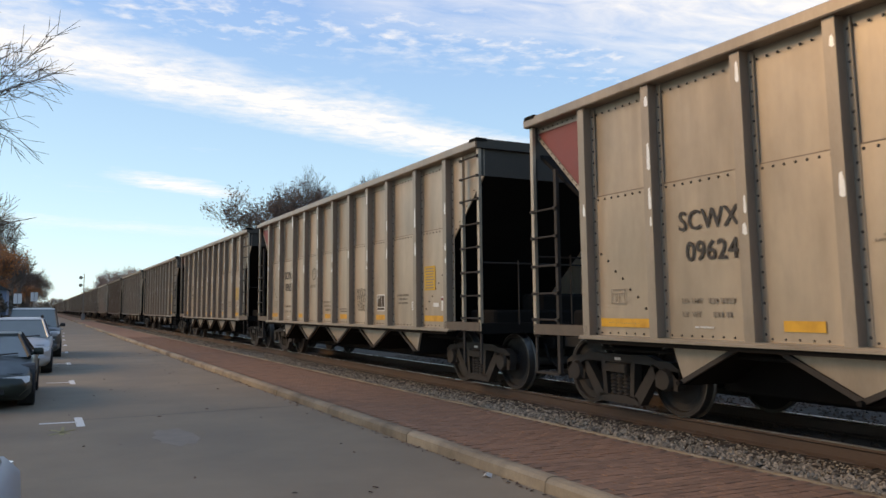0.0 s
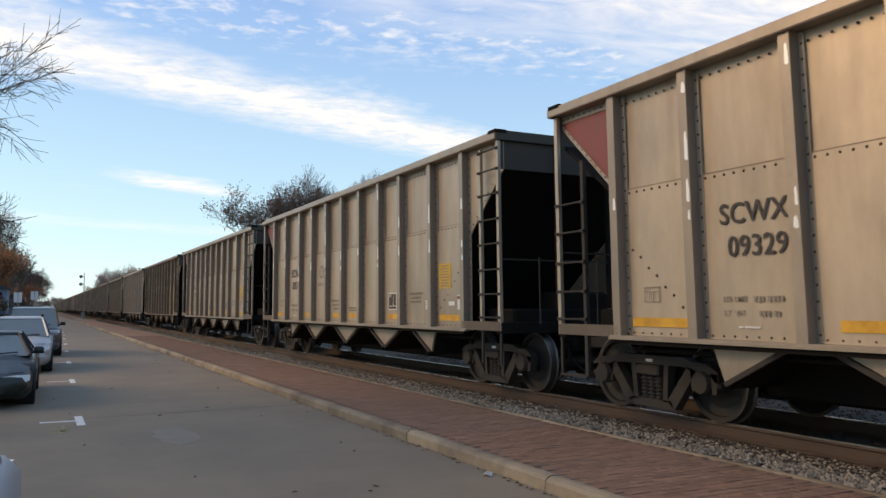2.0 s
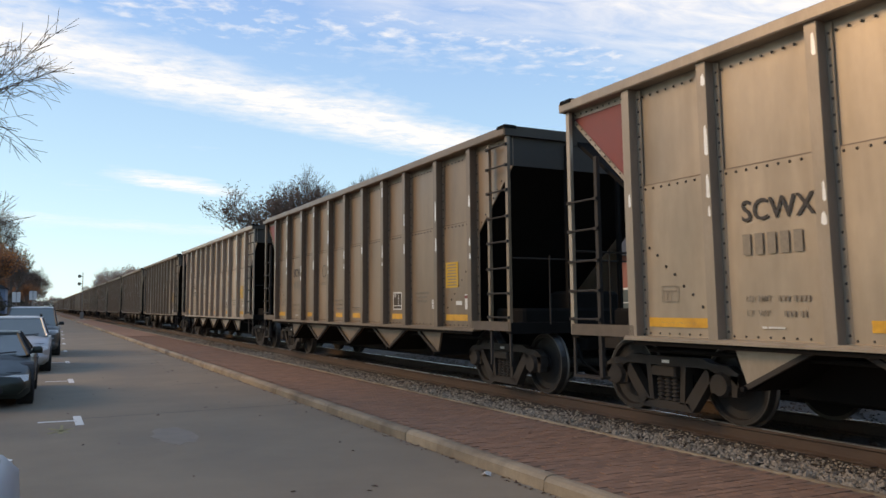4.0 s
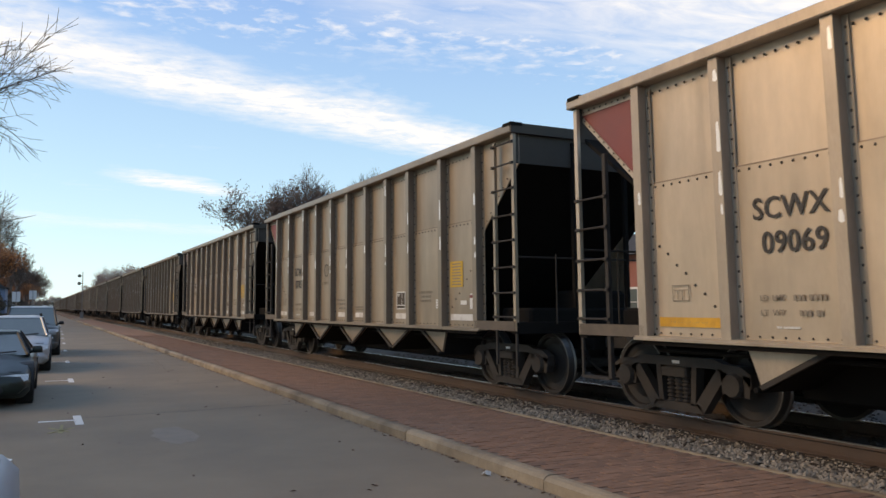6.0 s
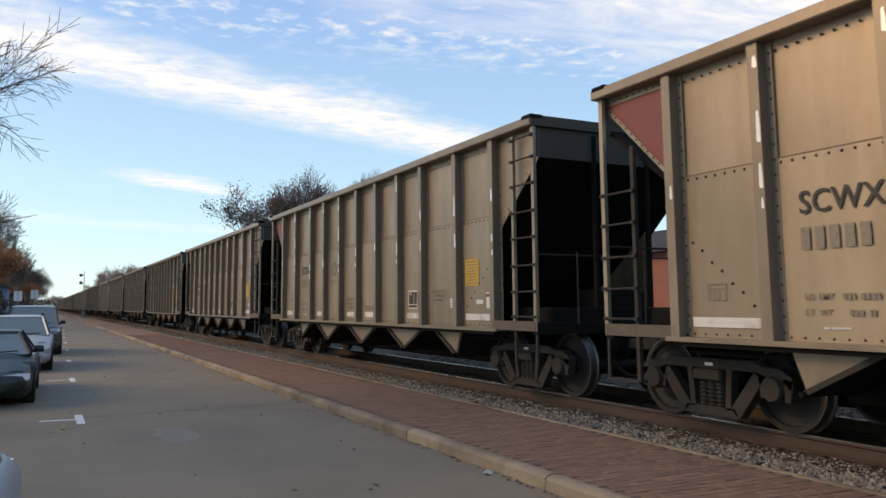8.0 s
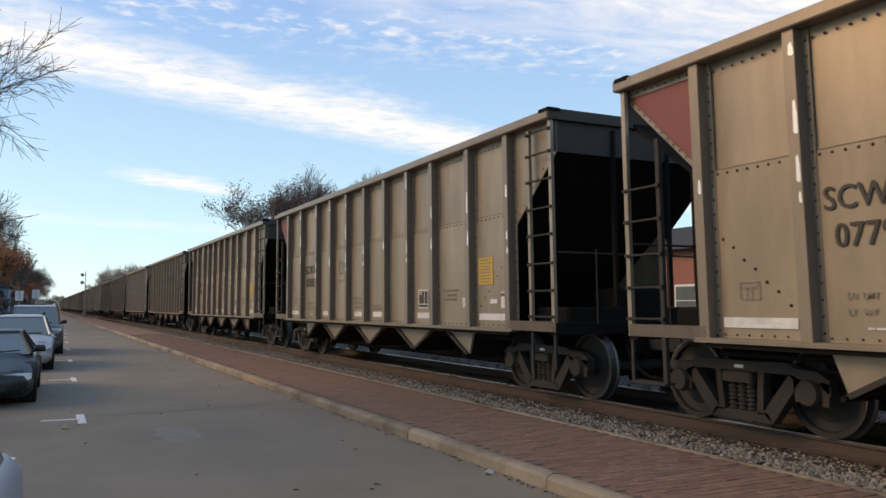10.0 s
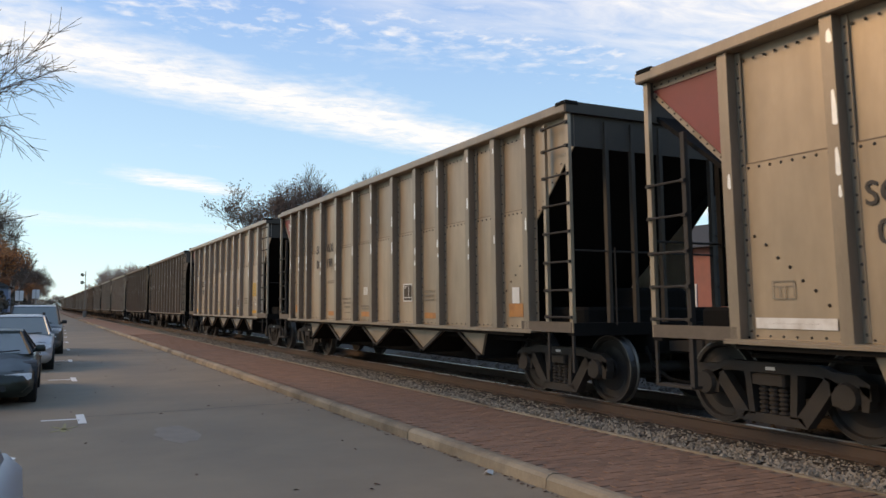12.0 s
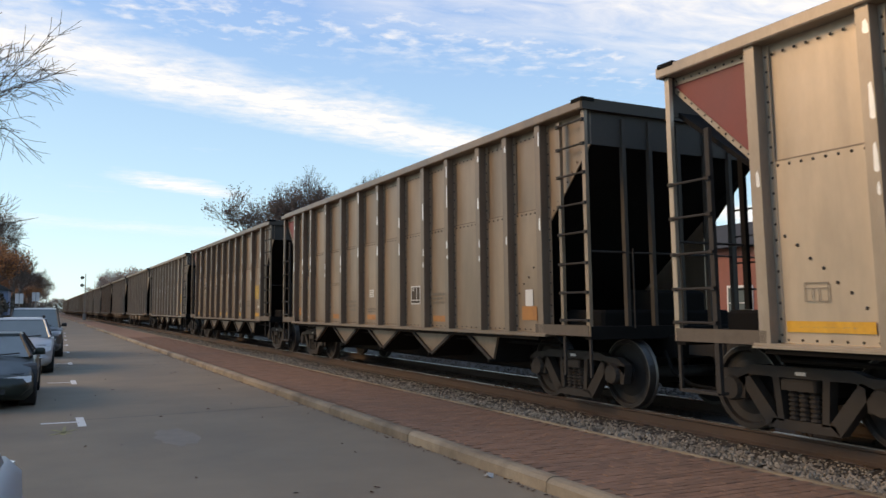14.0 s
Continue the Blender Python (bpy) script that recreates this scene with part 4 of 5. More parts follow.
for _ in range(70):
    x, y = rng.uniform(0.2, 4.0), 3.5 + 30 * rng.random() ** 1.6
    r, a = rng.uniform(0.015, 0.05), rng.uniform(0, 6.28)
    c, s_ = math.cos(a) * r, math.sin(a) * r
    litter.poly([(x + c, y + s_, ROAD_Z + 0.006), (x - 0.5 * s_, y + 0.5 * c, ROAD_Z + 0.02), (x - c, y - s_, ROAD_Z + 0.006), (x + 0.5 * s_, y - 0.5 * c, ROAD_Z + 0.012)], [(0, 1, 2), (0, 2, 3)])
for _ in range(420):
    x, y = 4.05 - abs(rng.gauss(0, 0.05)), 3.5 + 60 * rng.random() ** 1.5
    r, a = rng.uniform(0.012, 0.032), rng.uniform(0, 6.28)
    c, s_ = math.cos(a) * r, math.sin(a) * r
    litter.poly([(x + c, y + s_, ROAD_Z + 0.006), (x - 0.5 * s_, y + 0.5 * c, ROAD_Z + 0.02), (x - c, y - s_, ROAD_Z + 0.006), (x + 0.5 * s_, y - 0.5 * c, ROAD_Z + 0.012)], [(0, 1, 2), (0, 2, 3)])
solid("fallen_leaves", litter, M["brownleaf"], "few dry brown leaves scattered on the asphalt", "leaves", kind="stuff")
scrap = Geo()
for k in range(5):
    a0 = k * math.tau / 5
    scrap.poly([(3.93, 6.95, ROAD_Z + 0.05), (3.93 + 0.05 * math.cos(a0), 6.95 + 0.06 * math.sin(a0), ROAD_Z + 0.002 + 0.03 * (k % 2)), (3.93 + 0.055 * math.cos(a0 + 1.256), 6.95 + 0.05 * math.sin(a0 + 1.256), ROAD_Z + 0.002 + 0.03 * ((k + 1) % 2))], [(0, 1, 2)])
solid("paper_scrap", scrap, M["white"], "crumpled white paper scrap lying in the gutter", "litter")
M["oldyellow"] = material("faded_yellow_paint", (0.30, 0.27, 0.13), 0.85, 0.0, 0.25, 9, 60, 0.2)
yl = Geo()
for x0, y0, x1, y1, w in ((0.16, 11.75, 0.48, 12.15, 0.05), (0.30, 11.7, 0.34, 12.5, 0.06), (0.18, 12.25, 0.40, 11.75, 0.05)):
    d = Vector((x1 - x0, y1 - y0)).normalized()
    px, py = -d.y * w / 2, d.x * w / 2
    yl.prism([(x0 + px, y0 + py), (x0 - px, y0 - py), (x1 - px * 0.5, y1 - py * 0.5), (x1 + px * 0.5, y1 + py * 0.5)], "z", ROAD_Z, ROAD_Z + 0.004)
M["scuff"] = material("pale_worn_asphalt", (0.240, 0.200, 0.158), 0.75, 0.0, 0.3, 4, 90, 0.2)
sc = [(1.60 + 0.26 * math.cos(a * math.tau / 18) * (1 + 0.15 * math.sin(3 * a)), 10.9 + 0.75 * math.sin(a * math.tau / 18) * (1 + 0.15 * math.cos(2 * a))) for a in range(18)]
solid("road_patch", Geo().prism(sc, "z", ROAD_Z - 0.01, ROAD_Z + 0.002), M["scuff"], "pale worn patch in the asphalt", "road patch", kind="structure")
solid("paint_mark", yl, M["oldyellow"], "faded yellow sprayed survey mark on asphalt", "road marking")
solid("utility_cover", Geo().lathe([(-0.05, 0.30), (0.010, 0.30), (0.016, 0.27), (0.008, 0.22)], 20, "z"), M["kerb"], "round worn concrete utility cover set in the brick walk", "cover", at=pose(4.50, 4.62, 0))
crossing = solid("crossing", Geo().box(4.06, 16.5, 114, 124, -0.14, 0.012), M["asphalt"], "asphalt road crossing over the railway", "crossing", kind="structure")
left_walk = solid("verge", Geo().prism([(-40, -20), (-2.15, -20), (-1.9, 20), (0.0, 130), (0.0, 400), (-40, 400)], "z", -0.2, 0.01), M["ground"], "brown winter verge along the street", "verge", kind="structure")
part("verge_kerb", Geo().prism([(-2.15, -20), (-2.0, -20), (-1.75, 20), (0.15, 130), (0.15, 400), (0.0, 400), (0.0, 130), (-1.9, 20)], "z", -0.2, 0.014), M["kerb"], left_walk, "worn concrete kerb")

# ---- parked cars ----
# base colour lifted to hold a pale sky reflection
M["glass"] = material("car_glass", (0.13, 0.155, 0.15), 0.06, 0.0, 0.1, 2, 30, 0.0, spec=1.0, coat=1.0)
M["tyre"] = material("black_tyre", (0.02, 0.02, 0.02), 0.85, 0.0, 0.2, 10, 60, 0.2)
M["rim"] = material("dull_alloy_rim", (0.42, 0.42, 0.42), 0.35, 0.8, 0.1, 10, 60, 0.05)
M["lamp"] = material("clear_headlamp", (0.72, 0.73, 0.72), 0.25, 0.0, 0.2, 25, 60, 0.05, spec=0.8)
M["trimblack"] = material("black_plastic_trim", (0.02, 0.02, 0.02), 0.55, 0.0, 0.15, 10, 60, 0.05)
M["chrome"] = material("chrome_trim", (0.7, 0.7, 0.7), 0.15, 1.0, 0.05, 10, 60, 0.0)
PAINTS = {k: material(k + "_car_paint", c, 0.42, 0.05, 0.06, 1.5, 40, 0.0, coat=0.15, dirt=tuple(0.7 * v + 0.03 for v in c), dirt_amount=0.35)
          for k, c in {"green": (0.020, 0.028, 0.021), "silver": (0.46, 0.48, 0.49), "slate": (0.075, 0.088, 0.088), "white": (0.62, 0.63, 0.62), "grey": (0.34, 0.38, 0.42)}.items()}


def ring(y, hw, zb, zt):
    half = [(0.86 * hw, zb), (hw * 0.985, zb + 0.10), (hw, zb + 0.5 * (zt - zb)), (hw * 0.985, zt - 0.10), (hw * 0.90, zt - 0.025), (hw * 0.5, zt + 0.012)]
    return [(x, y, z) for x, z in half] + [(-x, y, z) for x, z in reversed(half)]


def parked_car(label, paint, at, tall=0.0, length=4.45, width=1.72, roof_paint=None, rack=False, wagon_back=False, mirrors=True):
    """A parked car, its nose at -y."""
    c = thing("car", label, "car", "parked cars", at=at)
    hl, hw, p = length / 2, width / 2, PAINTS[paint]
    belt = 0.90 + 0.45 * tall
    st = [(-hl, hw * 0.70, 0.34, 0.56 + tall * 0.6), (-hl + 0.05, hw * 0.82, 0.24, 0.64 + tall * 0.7), (-hl + 0.22, hw * 0.93, 0.19 + tall * 0.3, 0.70 + tall * 0.8), (-hl + 0.7, hw, 0.18 + tall * 0.3, 0.80 + tall * 0.7),
          (-hl + 1.3, hw, 0.18 + tall * 0.3, belt - 0.02), (0.3, hw, 0.18 + tall * 0.3, belt), (hl - 0.7, hw, 0.18 + tall * 0.3, belt + 0.02), (hl - 0.25, hw * 0.95, 0.22, belt + 0.02), (hl - 0.05, hw * 0.86, 0.28, belt - 0.06), (hl, hw * 0.78, 0.36, belt - 0.18)]
    body = part("body", Geo().loft([ring(*r) for r in st]), p, c, smooth=True)
    top = 1.38 + tall
    y0, y1 = -hl + 1.22, -hl + 1.95 + tall * 0.2
    y2, y3 = (hl - 0.45, hl - 0.12) if wagon_back else (hl - 1.35, hl - 0.65)
    bw, tw = hw * 0.88, hw * 0.68 + 0.2 * tall
    base = [(-bw, y0, belt - 0.03), (bw, y0, belt - 0.03), (bw, y3, belt), (-bw, y3, belt)]
    roof = [(-tw, y1, top - 0.05), (tw, y1, top - 0.05), (tw, y2, top - 0.05), (-tw, y2, top - 0.05)]
    part("glasshouse", Geo().loft([base, roof]), M["glass"], c, "reflecting car glass with a pale sky sheen in its colour")
    rp = PAINTS[roof_paint] if roof_paint else p
    rr = [[(-tw - 0.01, y1 - 0.03, top - 0.055), (tw + 0.01, y1 - 0.03, top - 0.055), (tw + 0.01, y2 + 0.05, top - 0.055), (-tw - 0.01, y2 + 0.05, top - 0.055)],
          [(-tw + 0.02, y1 + 0.02, top - 0.015), (tw - 0.02, y1 + 0.02, top - 0.015), (tw - 0.02, y2, top - 0.015), (-tw + 0.02, y2, top - 0.015)],
          [(-tw + 0.2, y1 + 0.2, top), (tw - 0.2, y1 + 0.2, top), (tw - 0.2, y2 - 0.15, top), (-tw + 0.2, y2 - 0.15, top)]]
    part("roof", Geo().loft(rr), rp, c)
    for s in (-1, 1):
        for (ya, yb) in ((y0, y1), (y3, y2)):
            part("pillar", Geo().tube((s * bw, ya, belt - 0.03), (s * (tw + 0.005), yb, top - 0.05), 0.034, 0.03), M["trimblack"] if paint in ("green", "slate") else p, c)
        ym = (y1 + y2) / 2
        part("pillar", Geo().tube((s * (bw + 0.005), ym, belt - 0.02), (s * (tw + 0.01), ym, top - 0.05), 0.03, 0.03), M["trimblack"], c)
        part("door_handle", Geo().cbox(s * (hw + 0.02) - 0.022, s * (hw + 0.02) + 0.022, 0.42, 0.60, belt - 0.16, belt - 0.12, 0.008), M["chrome"], c, "bright door handle")
        part("side_trim", Geo().box(s * (hw + 0.004) - 0.008, s * (hw + 0.004) + 0.008, -hl + 1.3, hl - 1.4, 0.50, 0.55), M["trimblack"], c)
        if mirrors:
            part("mirror", Geo().cbox(s * (hw + 0.03) - 0.085, s * (hw + 0.03) + 0.085, y0 + 0.38, y0 + 0.50, belt - 0.01, belt + 0.11, 0.03).tube((s * (hw - 0.12), y0 + 0.44, belt - 0.01), (s * hw, y0 + 0.44, belt + 0.03), 0.03), p if paint != "slate" else M["trimblack"], c, smooth=True)
        hz = 0.60 + tall * 0.75
        inner = [(s * hw * 0.42, -hl - 0.035, hz - 0.055), (s * hw * 0.80, -hl + 0.015, hz - 0.06), (s * hw * 0.93, -hl + 0.13, hz - 0.02), (s * hw * 0.93, -hl + 0.20, hz + 0.06), (s * hw * 0.72, -hl + 0.05, hz + 0.065), (s * hw * 0.42, -hl - 0.01, hz + 0.05)]
        part("headlight", Geo().loft([[(x * 0.98, y + 0.12, z) for x, y, z in inner], inner]), M["lamp"], c, "clear headlight glass")
        for yw in (-hl + 0.86, hl - 0.85):
            w = part("wheel", Geo().lathe([(s * (hw - 0.20), 0.20), (s * (hw - 0.20), 0.30), (s * (hw - 0.17), 0.315), (s * (hw - 0.02), 0.315), (s * (hw + 0.012), 0.29), (s * (hw + 0.012), 0.21), (s * (hw - 0.01), 0.2)], 22, "x"), M["tyre"], c, "black rubber tyre", at=(0, yw, 0.315), smooth=True)
            part("rim", Geo().lathe([(s * (hw - 0.05), 0.205), (s * (hw + 0.003), 0.20), (s * (hw - 0.02), 0.12), (s * (hw + 0.0), 0.05), (s * (hw - 0.0), 0.01)], 14, "x"), M["rim"], w)
            part("wheel_arch", Geo().lathe([(s * (hw - 0.25), 0.36), (s * (hw + 0.004), 0.375), (s * (hw + 0.004), 0.34), (s * (hw - 0.25), 0.34)], 22, "x", (0, yw, 0.33), False), M["trimblack"], c)
        if rack:
            part("roof_rail", Geo().tube((s * (tw - 0.02), y1 + 0.2, top + 0.05), (s * (tw - 0.02), y2 - 0.15, top + 0.05), 0.022).tube((s * (tw - 0.02), y1 + 0.2, top - 0.02), (s * (tw - 0.02), y1 + 0.2, top + 0.05), 0.022)
                 .tube((s * (tw - 0.02), y2 - 0.15, top - 0.02), (s * (tw - 0.02), y2 - 0.15, top + 0.05), 0.022), M["trimblack"], c)
        part("tail_light", Geo().box(min(s * hw * 0.55, s * hw * 0.83), max(s * hw * 0.55, s * hw * 0.83), hl - 0.06, hl + 0.012, belt - 0.22, belt - 0.10), M["red"], c)
    part("grille", Geo().cbox(-hw * 0.40, hw * 0.40, -hl - 0.015, -hl + 0.06, 0.55 + tall * 0.7, 0.64 + tall * 0.75, 0.015), M["trimblack"], c, "black front grille")
    bp = part("bumper", Geo().loft([ring(-hl - 0.05, hw * 0.66, 0.30, 0.50), ring(-hl + 0.02, hw * 0.85, 0.22, 0.52), ring(-hl + 0.25, hw * 0.96, 0.22, 0.53)]), p, c, smooth=True)
    part("air_intake", Geo().cbox(-hw * 0.5, hw * 0.5, -hl - 0.058, -hl, 0.26, 0.34, 0.01), M["trimblack"], bp)
    part("plate", Geo().box(-0.15, 0.15, -hl - 0.064, -hl - 0.05, 0.38, 0.49), M["white"], bp, "blank pale front plate")
    part("bonnet_line", Geo().box(-hw * 0.8, hw * 0.8, -hl + 0.24, -hl + 0.25, 0.70 + tall * 0.8, 0.712 + tall * 0.8), M["trimblack"], c)
    part("wiper", Geo().tube((-0.5, y0 + 0.02, belt + 0.0), (0.1, y0 + 0.06, belt + 0.035), 0.012).tube((0.1, y0 + 0.02, belt), (0.55, y0 + 0.06, belt + 0.035), 0.012), M["trimblack"], c)
    return c


parked_car("dark green sedan parked at the kerb, dusty", "green", pose(-0.86, 17.15, ROAD_Z, 0, 0, -1.0), tall=-0.18, width=1.68)
parked_car("silver estate car with roof rails parked at the kerb", "silver", pose(-0.52, 25.0, ROAD_Z, 0, 0, -1.0), tall=0.02, rack=True, wagon_back=True, roof_paint="white")
parked_car("dark slate sport utility car with pale roof, parked", "slate", pose(-0.20, 32.8, ROAD_Z, 0, 0, -1.0), tall=0.30, length=4.7, width=1.84, wagon_back=True, roof_paint="white", rack=True)
parked_car("silver grey sedan parked beside the camera", "grey", pose(-0.93, 3.05, ROAD_Z, 0, 0, 179.2), tall=0.18, mirrors=False)
parked_car("small pale car far down the street", "white", pose(2.2, 300, ROAD_Z))

# ---- signs, signal ----
M["sign"] = material("pale_sign_face", (0.6, 0.6, 0.6), 0.5, 0.0, 0.1, 5, 40, 0.0)
M["galv"] = material("galvanised_post", (0.25, 0.25, 0.25), 0.5, 0.6, 0.15, 8, 40, 0.05)
for x, y, z in ((-1.35, 60, 2.25), (-0.42, 66, 2.45)):
    sg = thing("street_sign", "pale parking sign on a grey steel post", "sign", "street signs", at=pose(x, y, 0))
    part("post", Geo().tube((0, 0, -0.1), (0, 0, z + 0.3), 0.03), M["galv"], sg)
    part("plate", Geo().cbox(-0.24, -0.02, -0.05, -0.03, z - 0.35, z + 0.3, 0.008).cbox(0.02, 0.24, -0.05, -0.03, z - 0.35, z + 0.3, 0.008), M["sign"], sg, "two pale rectangular sign plates")
sig = thing("railway_signal", "tall dark railway signal mast with round heads", "signal", at=pose(5.55, 128, 0))
part("mast", Geo().tube((0, 0, -0.2), (0, 0, 6.7), 0.06, 0.05, 8), M["galv"], sig)
for z in (5.0, 6.1):
    hd = part("signal_head", Geo().lathe([(-0.30, 0.20), (-0.26, 0.24), (-0.20, 0.24), (-0.05, 0.08)], 14, "y", (-0.45, 0, z)).tube((-0.45, -0.1, z), (0, 0, z), 0.04), M["trimblack"], sig)
    part("lens", Geo().lathe([(-0.36, 0.05), (-0.365, 0.10), (-0.34, 0.11)], 10, "y", (-0.45, 0, z)), M["glass"], hd)
part("case", Geo().cbox(-0.25, 0.25, -0.25, 0.25, 0.0, 0.9, 0.03), M["galv"], sig, "grey equipment case")

# ---- buildings behind the railway ----
M["wallbrick"] = material("salmon_brick_wall", (0.33, 0.125, 0.095), 0.85, 0.0, 0.2, 3, 60, 0.2, dirt=(0.25, 0.12, 0.09))
M["wallwhite"] = material("off_white_siding", (0.60, 0.59, 0.56), 0.7, 0.0, 0.1, 2, 50, 0.1, dirt=(0.45, 0.43, 0.40))
M["roofdark"] = material("dark_shingle_roof", (0.05, 0.048, 0.048), 0.85, 0.0, 0.3, 4, 50, 0.3)
M["blue"] = material("blue_grey_siding", (0.16, 0.21, 0.30), 0.7, 0.0, 0.1, 2, 50, 0.1)


def building(label, x0, x1, y0, y1, wall, h, roof, windows, gable=False, siding=0.0):
    b = thing("building", label, "building", "low buildings beyond the railway")
    w = part("wall", Geo().box(x0, x1, y0, y1, -0.15, h), M[wall], b)
    if gable:
        xm = (x0 + x1) / 2
        part("roof", Geo().prism([(x0 - 0.3, h - 0.05), (x1 + 0.3, h - 0.05), (xm, h + roof)], "y", y0 - 0.4, y1 + 0.4), M["roofdark"], b, "dark shingled roof")
    else:
        part("roof", Geo().prism([(x0 - 0.6, h - 0.02), (x1 + 0.6, h - 0.02), (x1 - 1.6, h + roof), (x0 + 1.6, h + roof)], "y", y0 - 0.6, y1 + 0.6), M["roofdark"], b, "dark hipped roof with deep eaves")
    n = 0
    while siding and 0.1 + n * siding < h:
        part("board", Geo().box(x0 - 0.02, x0, y0, y1, n * siding, n * siding + siding * 0.9), M[wall], w)
        n += 1
    for kind, y, z, ww, hh in windows:
        win = part(kind, Geo().box(x0 - 0.06, x0 - 0.003, y - ww / 2 - 0.09, y + ww / 2 + 0.09, z - 0.09, z + hh + 0.09), M["white"], b, "white painted frame")
        if kind == "window":
            for k in (0, 1):
                part("pane", Geo().box(x0 - 0.07, x0 - 0.062, y - ww / 2, y + ww / 2, z + k * hh / 2 + 0.02, z + (k + 1) * hh / 2 - 0.02), M["glass"], win)
            part("sill", Geo().box(x0 - 0.14, x0 - 0.06, y - ww / 2 - 0.14, y + ww / 2 + 0.14, z - 0.14, z - 0.092), M["white"], win)
        else:
            part("door_panel", Geo().box(x0 - 0.07, x0 - 0.062, y - ww / 2, y + ww / 2, z, z + hh), M["sign"], win)
    return b


building("low salmon brick building with white windows and dark roof", 28, 38, 25.2, 46, "wallbrick", 4.3, 1.3, [("window", 26.6, 1.1, 1.3, 1.4), ("window", 30.0, 1.1, 1.3, 1.4), ("window", 34.0, 1.1, 1.3, 1.4), ("window", 39.0, 1.1, 1.3, 1.4)])
building("off-white clapboard building with a plain door", 28.5, 36, 12.0, 24.8, "wallwhite", 4.6, 0.9, [("door", 22.6, 0.0, 1.0, 2.1), ("window", 20.2, 1.2, 1.0, 1.3), ("window", 16.0, 1.2, 1.0, 1.3)], siding=0.3)
building("small blue-grey house among the trees", -11, -3.2, 96, 104, "blue", 3.6, 2.2, [("window", 99, 1.2, 1.0, 1.3)], gable=True)


def conifer(height, seed, at):
    rng = random.Random(seed)
    t = thing("conifer", "dark green evergreen conifer behind the buildings", "tree", "evergreens", at=at)
    part("trunk", Geo().tube((0, 0, -0.2), (0, 0, height * 0.97), height * 0.018, 0.02, 7), M["bark"], t)
    g = Geo()
    for k in range(900):
        f = rng.random() ** 0.8
        z = height * (0.10 + 0.9 * f)
        r = height * 0.22 * (1 - f) * rng.uniform(0.35, 1.05) + 0.1
        a = rng.uniform(0, 6.28)
        c = Vector((math.cos(a) * r, math.sin(a) * r, z - r * 0.25))
        d = Vector((math.cos(a), math.sin(a), -0.35)).normalized() * height * 0.05
        e = Vector((-math.sin(a), math.cos(a), rng.uniform(-0.3, 0.3))) * height * 0.022
        g.poly([c - d, c + e, c + d, c - e, c + Vector((0, 0, height * 0.012))], [(0, 1, 4), (1, 2, 4), (2, 3, 4), (3, 0, 4), (0, 3, 2, 1)])
    tagged(part("needles", g, M["needle"], t), kind="stuff")
    return t


cf = conifer(8.5, 3, pose(26.0, 17.6, 0))
copy_thing(cf, pose(42, 31, -1.0, 0, 0, 70))
copy_thing(cf, pose(44, 35, 0.3, 0, 0, 170))
copy_thing(cf, pose(47, 27, -0.5, 0, 0, 250))
copy_thing(cf, pose(43, 40, -1.5, 0, 0, 20))
copy_thing(cf, pose(25, 14.0, -2.0, 0, 0, 120))

# ---- trees ----
t_big = tree(12.6, 5, "spreading tree with few clinging brown leaves", "brownleaf", 2, 0.085, at=pose(15.3, 60.0, 0), group="trees behind the railway", spread=0.85, up=0.35, levels=6, thin=0.011)
t_bare = tree(13.2, 8, "tall bare winter tree with fine upright twigs", at=pose(19.6, 59.0, 0), group="trees behind the railway", up=0.75, spread=0.66, levels=6, thin=0.010)
copy_thing(t_bare, pose(22.6, 60.0, -0.2, 0, 0, 140))
rng = random.Random(33)
t_far = tree(11.5, 41, "bare brown winter tree beyond the railway", None, 1, 0.10, twig="fartwig", thin=0.022, at=pose(14.5, 185, 0), group="trees beyond the railway", spread=0.85)
for k in range(18):
    copy_thing(t_far, pose(13.5 + k * 0.35 + rng.uniform(-1, 1), 150 + k * 13 + rng.uniform(-4, 4), rng.uniform(-1.5, 0.0), 0, 0, rng.uniform(0, 360)))
t_left = tree(10.5, 13, "bare street tree reaching over the parked cars", at=pose(-4.9, 14.0, -1.0), spread=0.95, up=0.0, bare=0.29, levels=6, thick=0.95, thin=0.0055, twig="darktwig")
copy_thing(t_left, pose(-4.7, 15.5, -1.3, 0, 0, 200))
tree(7.5, 17, "small bare street tree by the parked cars", at=pose(-3.9, 33.0, 0), thin=0.008, spread=0.8, up=0.3)
t_orange = tree(9.0, 19, "tree holding rusty orange autumn leaves", "leaf", 5, 0.07, at=pose(-4.3, 78.0, 0), spread=0.75)
copy_thing(t_orange, pose(-5.0, 66, -1.0, 0, 0, 80))
for k in range(14):
    copy_thing((t_bare, t_big, t_orange)[k % 3 if k < 9 else k % 2], pose(rng.uniform(-7, -3.0) + k * 0.1, 100 + k * 17, rng.uniform(-1.5, 0.5), 0, 0, rng.uniform(0, 360)))
for x, y, z, a in ((-6.5, 190, -3.0, 20), (-4.0, 225, -1.0, 140), (-5.5, 262, 0.0, 250), (-3.2, 300, -0.5, 60), (-3.0, 350, -0.2, 310), (-8.5, 160, -4.0, 100)):
    copy_thing(t_far, pose(x, y, min(z, -0.2), 0, 0, a))
for k in range(16):
    copy_thing(t_far, pose(-34 + k * 5.2, rng.uniform(470, 620), rng.uniform(-3, -0.3), 0, 0, rng.uniform(0, 360)))
